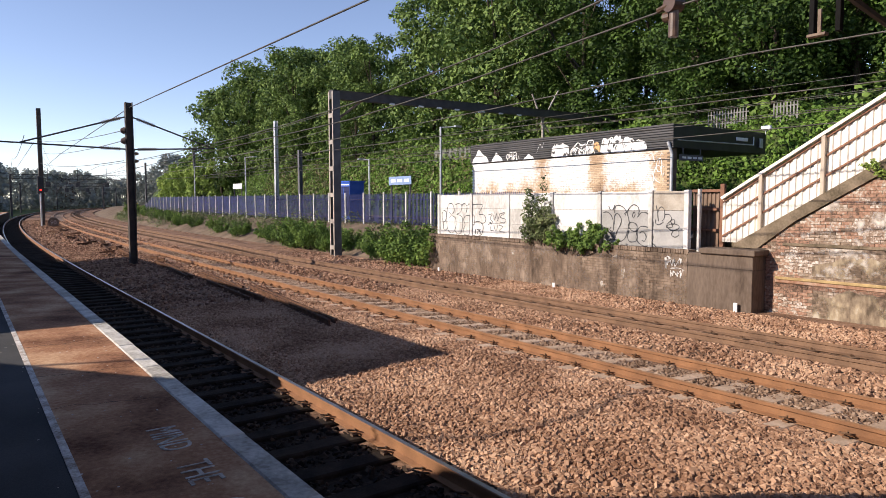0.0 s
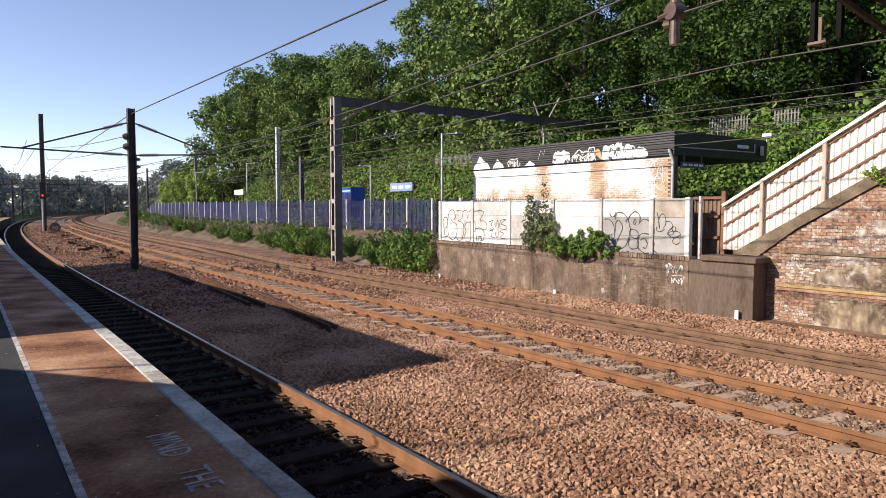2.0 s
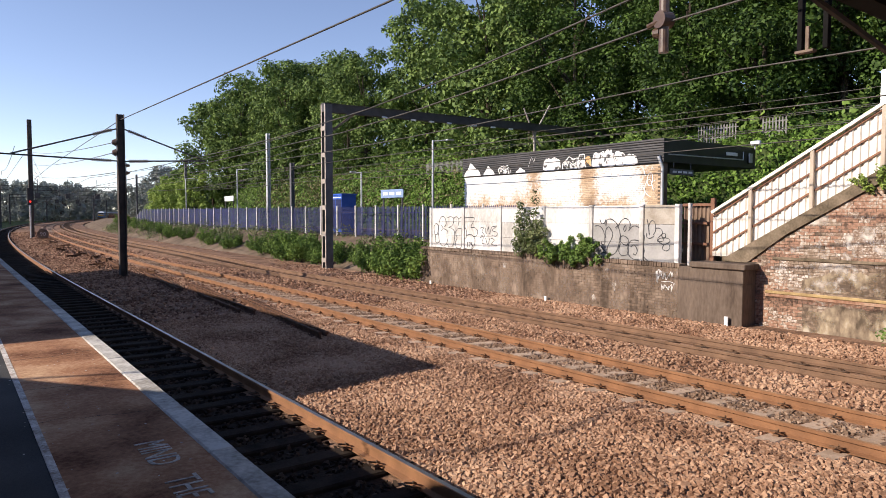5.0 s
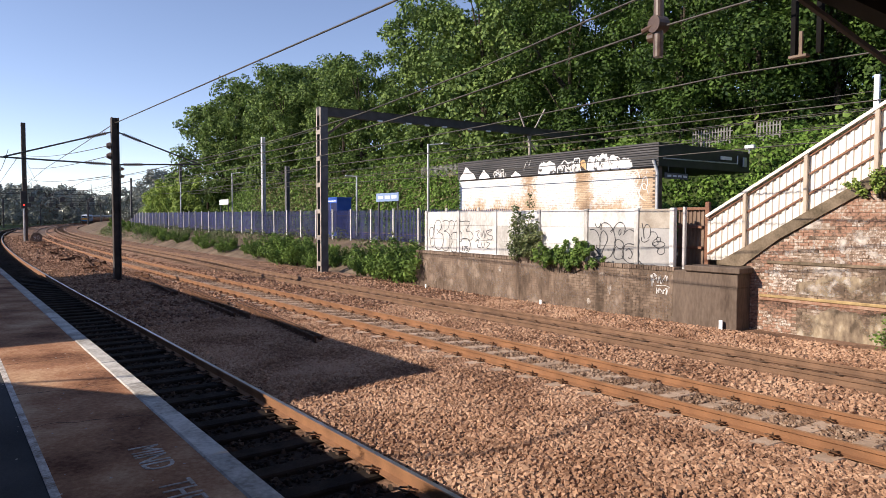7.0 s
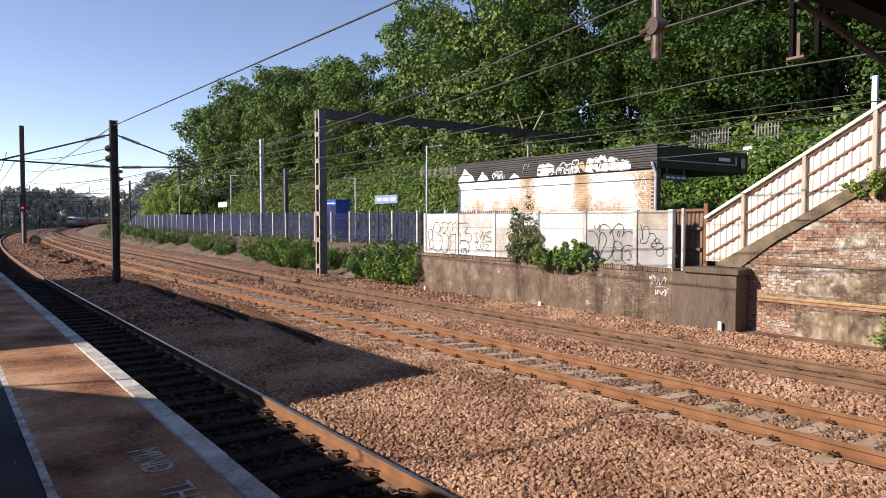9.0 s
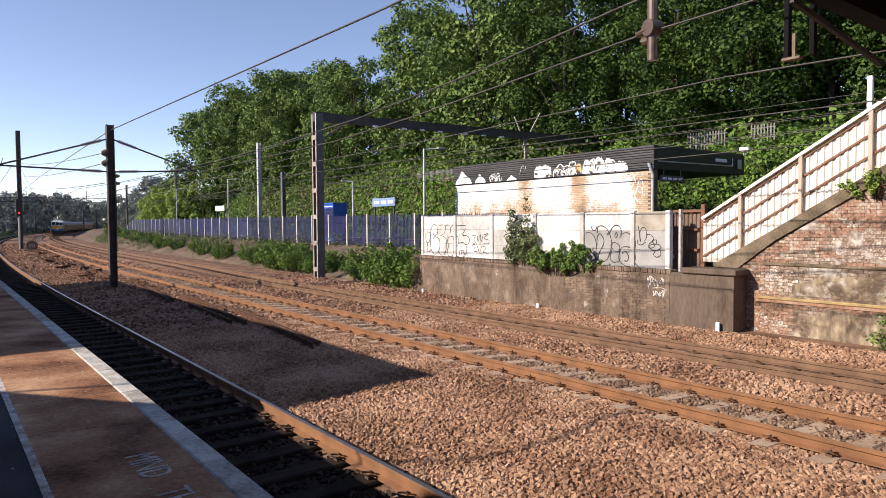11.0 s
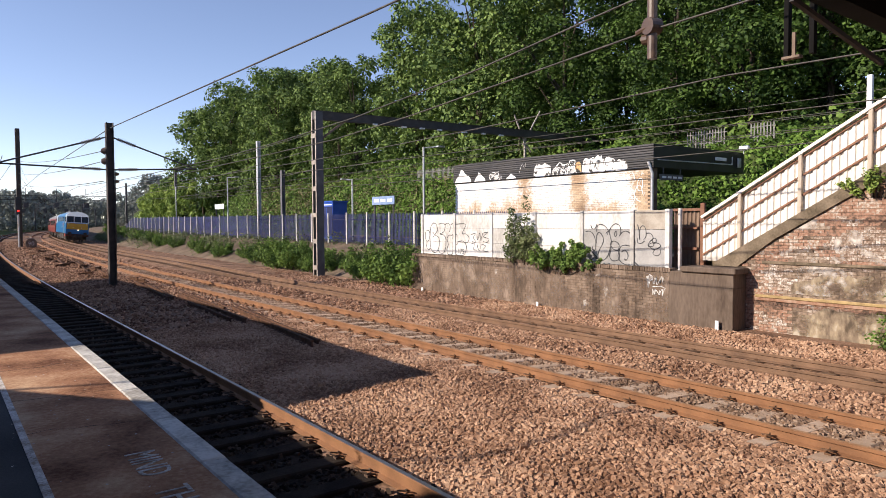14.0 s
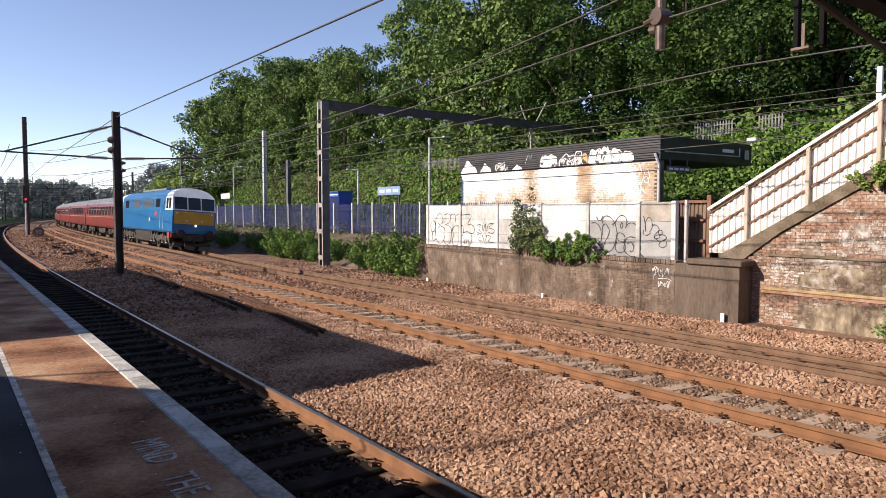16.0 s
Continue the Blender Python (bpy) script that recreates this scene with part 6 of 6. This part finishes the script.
for z in (3, 6.5, 10):
    for y in (-2.5, 2.2):
        _bm = B()
        box(_bm, (7.0, y - .7, z), (7.06, y + .7, z + 2), .02)
        wn = part("window", _bm, M_LOCOWHITE, hs)
        _bm = B()
        box(_bm, (7.06, y - .55, z + .12), (7.09, y + .55, z + 1.88), .01)
        part("pane", _bm, M_GLASS, wn)

# ---- bushes and ivy ----
_b1 = make_bush(51, 2.8, 1.75, 6800, .046, M_LEAFBUSH, "leafy green bramble bush on the bank", d=1.8)
_spots = [(-23.2, 15.8, .0, 1.2), (-25.2, 15.9, -.05, 1.3), (-27.2, 16.1, 0, 1.1), (-33.5, 16.3, 0, .8), (-28.9, 16.6, .1, .8), (-36.5, 16.2, .0, 1.35), (-38.6, 16.5, .0, 1.2), (-34.6, 17.2, .0, 1.0), (-31.8, 17.0, 0, .9), (-41, 17.4, .3, 1.0), (-42.5, 16.8, .1, .8), (-45.5, 17.3, .2, .8),
          (-50.5, 17.2, .1, .9), (-56, 17.6, .1, .75), (-60, 18.3, .3, .9), (-66, 18.3, .2, .8), (-72, 18.6, .2, .95), (-79, 19.5, .4, .9), (-86, 20, .3, 1.0), (-93, 20.6, .3, .9), (-101, 21.5, .2, 1.1), (-112, 22.5, .0, 1.2), (-122, 23.5, 0, 1.3)]
_rg = random.Random(4)
for i, (x, y, z, sc) in enumerate(_spots):
    m = Matrix.Translation((x, y, max(z, hill(x, y)) - .12)) @ Matrix.Rotation(_rg.uniform(-.5, .5), 4, 'Z') @ Matrix.Scale(sc * (1.15 if i < 12 else 1.0), 4)
    if i == 0:
        _b1.matrix_basis = m
    else:
        copy_thing(_b1, m).scale = (sc, sc, sc)
# the bush that grows over the wall
_b2 = make_bush(61, 1.7, 2.1, 3300, .042, M_LEAFDULL, "dusty green buddleia growing out of the wall", "wall_bush", .6, .75)
_b2.matrix_basis = Matrix.Translation((-15.95, WY + .02, 1.2))
_b3 = make_bush(62, 4.3, 1.05, 7000, .042, M_LEAFBUSH, "low green bush sprawling over the wall top", "wall_bush", .7)
_b3.matrix_basis = Matrix.Translation((-14.55, WY + .0, 0.98))
_b4 = make_bush(63, 1.8, 1.5, 3800, .034, M_LEAFBUSH, "small bright bush at the foot of the brick wall", "wall_bush", .8)
_b4.matrix_basis = Matrix.Translation((-4.95, SY - .42, -.25))
_b5 = make_bush(64, 1.6, .6, 1500, .034, M_LEAFLIME, "green plant rooted in the sloping coping", "wall_bush", .5)
_b5.matrix_basis = Matrix.Translation((-5.9, SY - .05, 3.05))


def leaf_carpet(name, label, s0, s1, ya, yb, n, size, material, lift, cat, many=0):
    """Leaves all over a strip of the land, as an uneven mat."""
    rg = np.random.default_rng(int(abs(s0 * 7 + ya)))
    cl = []
    while len(cl) < (many or max(60, n // 160)):
        s, y = rg.uniform(s0, s1), rg.uniform(ya, yb)
        q = along(s, y)
        if noise.noise(Vector((q.x * .15, q.y * .2, 3))) > (-.35 if not many else -2):
            cl.append((q.x, q.y, hill(q.x, q.y) + rg.uniform(0, lift), rg.uniform(.35, .9)))
    o = new(name, leaf_cloud(name, int(abs(s0 * 3 + yb)), cl, n, size, 1.0, material))
    return tagged(o, label, cat, kind="stuff")


def face_carpet(name, label, s0, s1, n, size, material, cat, seed):
    """Leaves in an even mat over the steep face of the bank."""
    rg = np.random.default_rng(seed)
    cl = []
    k = int((s1 - s0) / .62)
    for i in range(k):
        for v in np.arange(.04, 1.0, .085):
            y0 = float(np.interp(v + rg.uniform(-.04, .04), [0, .15, .8, 1], [31.2, 31.85, 33.3, 35.2]))
            sv = s0 + (i + rg.uniform(0, 1)) * .62
            q = along(sv, y0)
            cl.append((q.x, q.y - .1, land_z(sv, y0) + rg.uniform(0, .15), rg.uniform(.32, .62)))
    o = new(name, leaf_cloud(name, seed, cl, n, size, 1.0, material))
    return tagged(o, label, cat, kind="stuff")


face_carpet("ivy", "bright green ivy covering the slope behind the shelter", -36, 45, 60000, .112, M_LEAFIVY, "ivy", 91)
face_carpet("creeper", "green creepers covering the slope behind the platform", 22, 100, 24000, .13, M_LEAFBUSH, "creeper", 92)
face_carpet("dry_creeper", "dull brownish creepers hanging down the slope", 8, 70, 18000, .11, M_LEAFDRY, "creeper", 93)
leaf_carpet("undergrowth", "dense undergrowth under the hillside trees", -50, 100, 35.2, 40, 40000, .17, M_LEAFBUSH, .9, "undergrowth", 1300)
leaf_carpet("weeds", "low weeds on the earth bank below the blue fence", 2, 100, 16.6, 20.0, 30000, .06, M_LEAFDULL, .12, "weeds")

# ---- pale palisade on the hillside ----
hp = empty("hillside_fence")
tagged(hp, "pale grey palisade fence up on the wooded slope", "fence")
_hm = bpy.data.meshes.new("pale")
_bm = B()
prism(_bm, [(-0.035, 0), (0.035, 0), (0.035, .92), (0, 1.0), (-0.035, .92)], -.01, .01)
_bm.to_mesh(_hm), _bm.free()
_hm.materials.append(M_DIMSTEEL)
for x0, x1, y, z in ((-22.3, -20.0, 34.0, 6.45), (-18.6, -17.4, 34.0, 6.5), (-48, -36, 33.4, 5.9)):
    for dz in (.25, .75):
        _bm = B()
        box(_bm, (x0 - .05, y + .012, z + dz), (x1 + .05, y + .05, z + dz + .05))
        part("rail", _bm, M_DIMSTEEL, hp)
    x = x0
    while x < x1:
        o = new("pale", _hm)
        o.parent, o.location = hp, (x, y, z)
        x += .17

# ---- ballast stones ----
def stones(name, label, s0, s1, y0, y1, n, size, seed, skip=(), material=M_STONE, clear=None):
    """Loose angular stones lying on the bed; clear: (y0, y1, phase) keeps the sleepers of a track bare there."""
    rg = np.random.default_rng(seed)
    base = np.array([(-1, -.8, -.7), (.9, -1, -.7), (1.05, .75, -.7), (-.8, 1, -.7), (-.62, -.5, .75), (.6, -.62, .7), (.7, .5, .8), (-.5, .66, .7)])
    quads = np.array([(4, 5, 6, 7), (0, 1, 5, 4), (1, 2, 6, 5), (2, 3, 7, 6), (3, 0, 4, 7)])
    s = rg.uniform(s0, s1, n)
    y = rg.uniform(y0, y1, n)
    z = np.interp(y, [p[0] for p in BED], [p[1] for p in BED])
    keep = np.ones(n, bool)
    for a, b in skip:
        keep &= ~((y > a) & (y < b))
    if clear:
        off = np.abs((s + 25 - clear[2] + .345) % .69 - .345)
        keep &= ~((y > clear[0]) & (y < clear[1]) & (off < .125))
    s, y, z = s[keep], y[keep], z[keep]
    n = len(s)
    x = np.where(s <= 0, BEND - s, BEND - (RAD - y) * np.sin(s / RAD))
    yy = np.where(s <= 0, y, RAD - (RAD - y) * np.cos(s / RAD))
    th, tx, ty = rg.uniform(0, 6.28, n), rg.normal(0, .38, n), rg.normal(0, .38, n)
    c, d = np.cos(th), np.sin(th)
    o = np.ones(n)
    R = np.stack([c, -d, tx, d, c, ty, -tx * c - ty * d, tx * d - ty * c, o], 1).reshape(n, 3, 3)
    v = base[None] + rg.uniform(-.27, .27, (n, 8, 3))
    v *= (1.08 * size * rg.uniform(.5, 1.5, (n, 1, 1))) * rg.uniform(.75, 1.2, (n, 1, 3))
    v = np.einsum('nij,nkj->nki', R, v)
    v[:, :, 2] *= .82
    v += np.stack([x, yy, z + rg.uniform(-.2, .9, n) * size], 1)[:, None]
    f = (quads[None] + 8 * np.arange(n)[:, None, None]).reshape(-1)
    me = bpy.data.meshes.new(name)
    me.vertices.add(8 * n), me.loops.add(20 * n), me.polygons.add(5 * n)
    me.vertices.foreach_set("co", v.ravel())
    me.loops.foreach_set("vertex_index", f)
    me.polygons.foreach_set("loop_start", np.arange(0, 20 * n, 4))
    me.polygons.foreach_set("use_smooth", np.zeros(5 * n, bool))
    me.update(calc_edges=True)
    me.materials.append(material)
    return tagged(new(name, me), label, "ballast", kind="stuff")


RAILS = [(2.08, 2.28), (3.58, 3.79), (8.03, 8.23), (9.53, 9.74), (11.35, 11.55), (12.86, 13.06)]
stones("ballast_stones", "loose angular brown ballast stones between the tracks", -20.8, -4.5, 3.85, 8.06, 64000, .0205, 1, RAILS, clear=(7.7, 8.1, .22))
stones("ballast_stones", "loose grey ballast stones between the rails of the middle track", -20.8, 8, 8.2, 9.56, 15000, .022, 6, RAILS, M_STONEGREY, (8.3, 9.0, .22))
stones("ballast_stones", "grey-brown ballast stones between the rails further up the middle track", 8, 60, 8.2, 9.56, 9000, .032, 7, RAILS, M_STONEGREY, (8.35, 8.95, .22))
stones("ballast_stones", "loose angular brown ballast stones beyond the middle track", -20.8, -4.5, 9.72, 15.2, 32000, .0232, 2, RAILS + [(11.35, 13.06)])
stones("ballast_stones", "loose brown ballast stones further up the line", -4.5, 26, 3.9, 15.3, 25000, .0315, 3, RAILS + [(8.1, 9.7), (11.4, 13.0)], M_STONERUST)
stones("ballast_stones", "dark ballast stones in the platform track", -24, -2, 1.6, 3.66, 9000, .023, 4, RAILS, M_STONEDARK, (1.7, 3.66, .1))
stones("ballast_stones", "coarse brown ballast further round the bend", 24, 95, 3.9, 15.4, 11000, .054, 5, RAILS, M_STONERUST)

# ---- bricks of the walls, last ----
brick_wall("plinth", plinth, -22.2, -10.47, WY, -0.3, 1.15, lambda x, z: M_PLINTH, x_near=(-14.2, -10.4), limit=300)
brick_wall("stair", stair, -8.7, 1.0, SY, -0.35, 6.5, stair_brick, top=lambda x: max(1.3, coping_z(x) - .28), x_near=(-8.7, -6.6), limit=300)


# ---- what moves ----
# seconds, metres of the locomotive's nose up the line from the start of the bend
TRAIN = [(0, 425), (3.5, 361), (6.5, 307), (8.0, 272), (9.0, 244), (10.3, 200), (11.5, 153), (12.5, 116.5), (14.0, 75.2), (14.5, 61.8), (15.0, 48.1), (15.5, 34.5), (16.0, 20.8)]


def on_rails(s, length):
    """The pose of a vehicle whose nose is s metres up the line: its two bogies stand on the far track."""
    a, b = along(s + length * .2, 12.2025, -.055), along(s + length * .8, 12.2025, -.055)
    d = (a - b).normalized()
    nose = a + d * length * .2
    return Matrix.Translation(nose) @ Matrix.Rotation(math.atan2(d.y, d.x), 4, 'Z') @ Matrix.Rotation(-.073, 4, 'X')


def motions():
    walk(loco, [(t, on_rails(s, 17.7)) for t, s in TRAIN])
    for i, c in enumerate(coaches):
        walk(c, [(t, on_rails(s + 18.6 + 20.1 * i, 19.4)) for t, s in TRAIN])


motions()
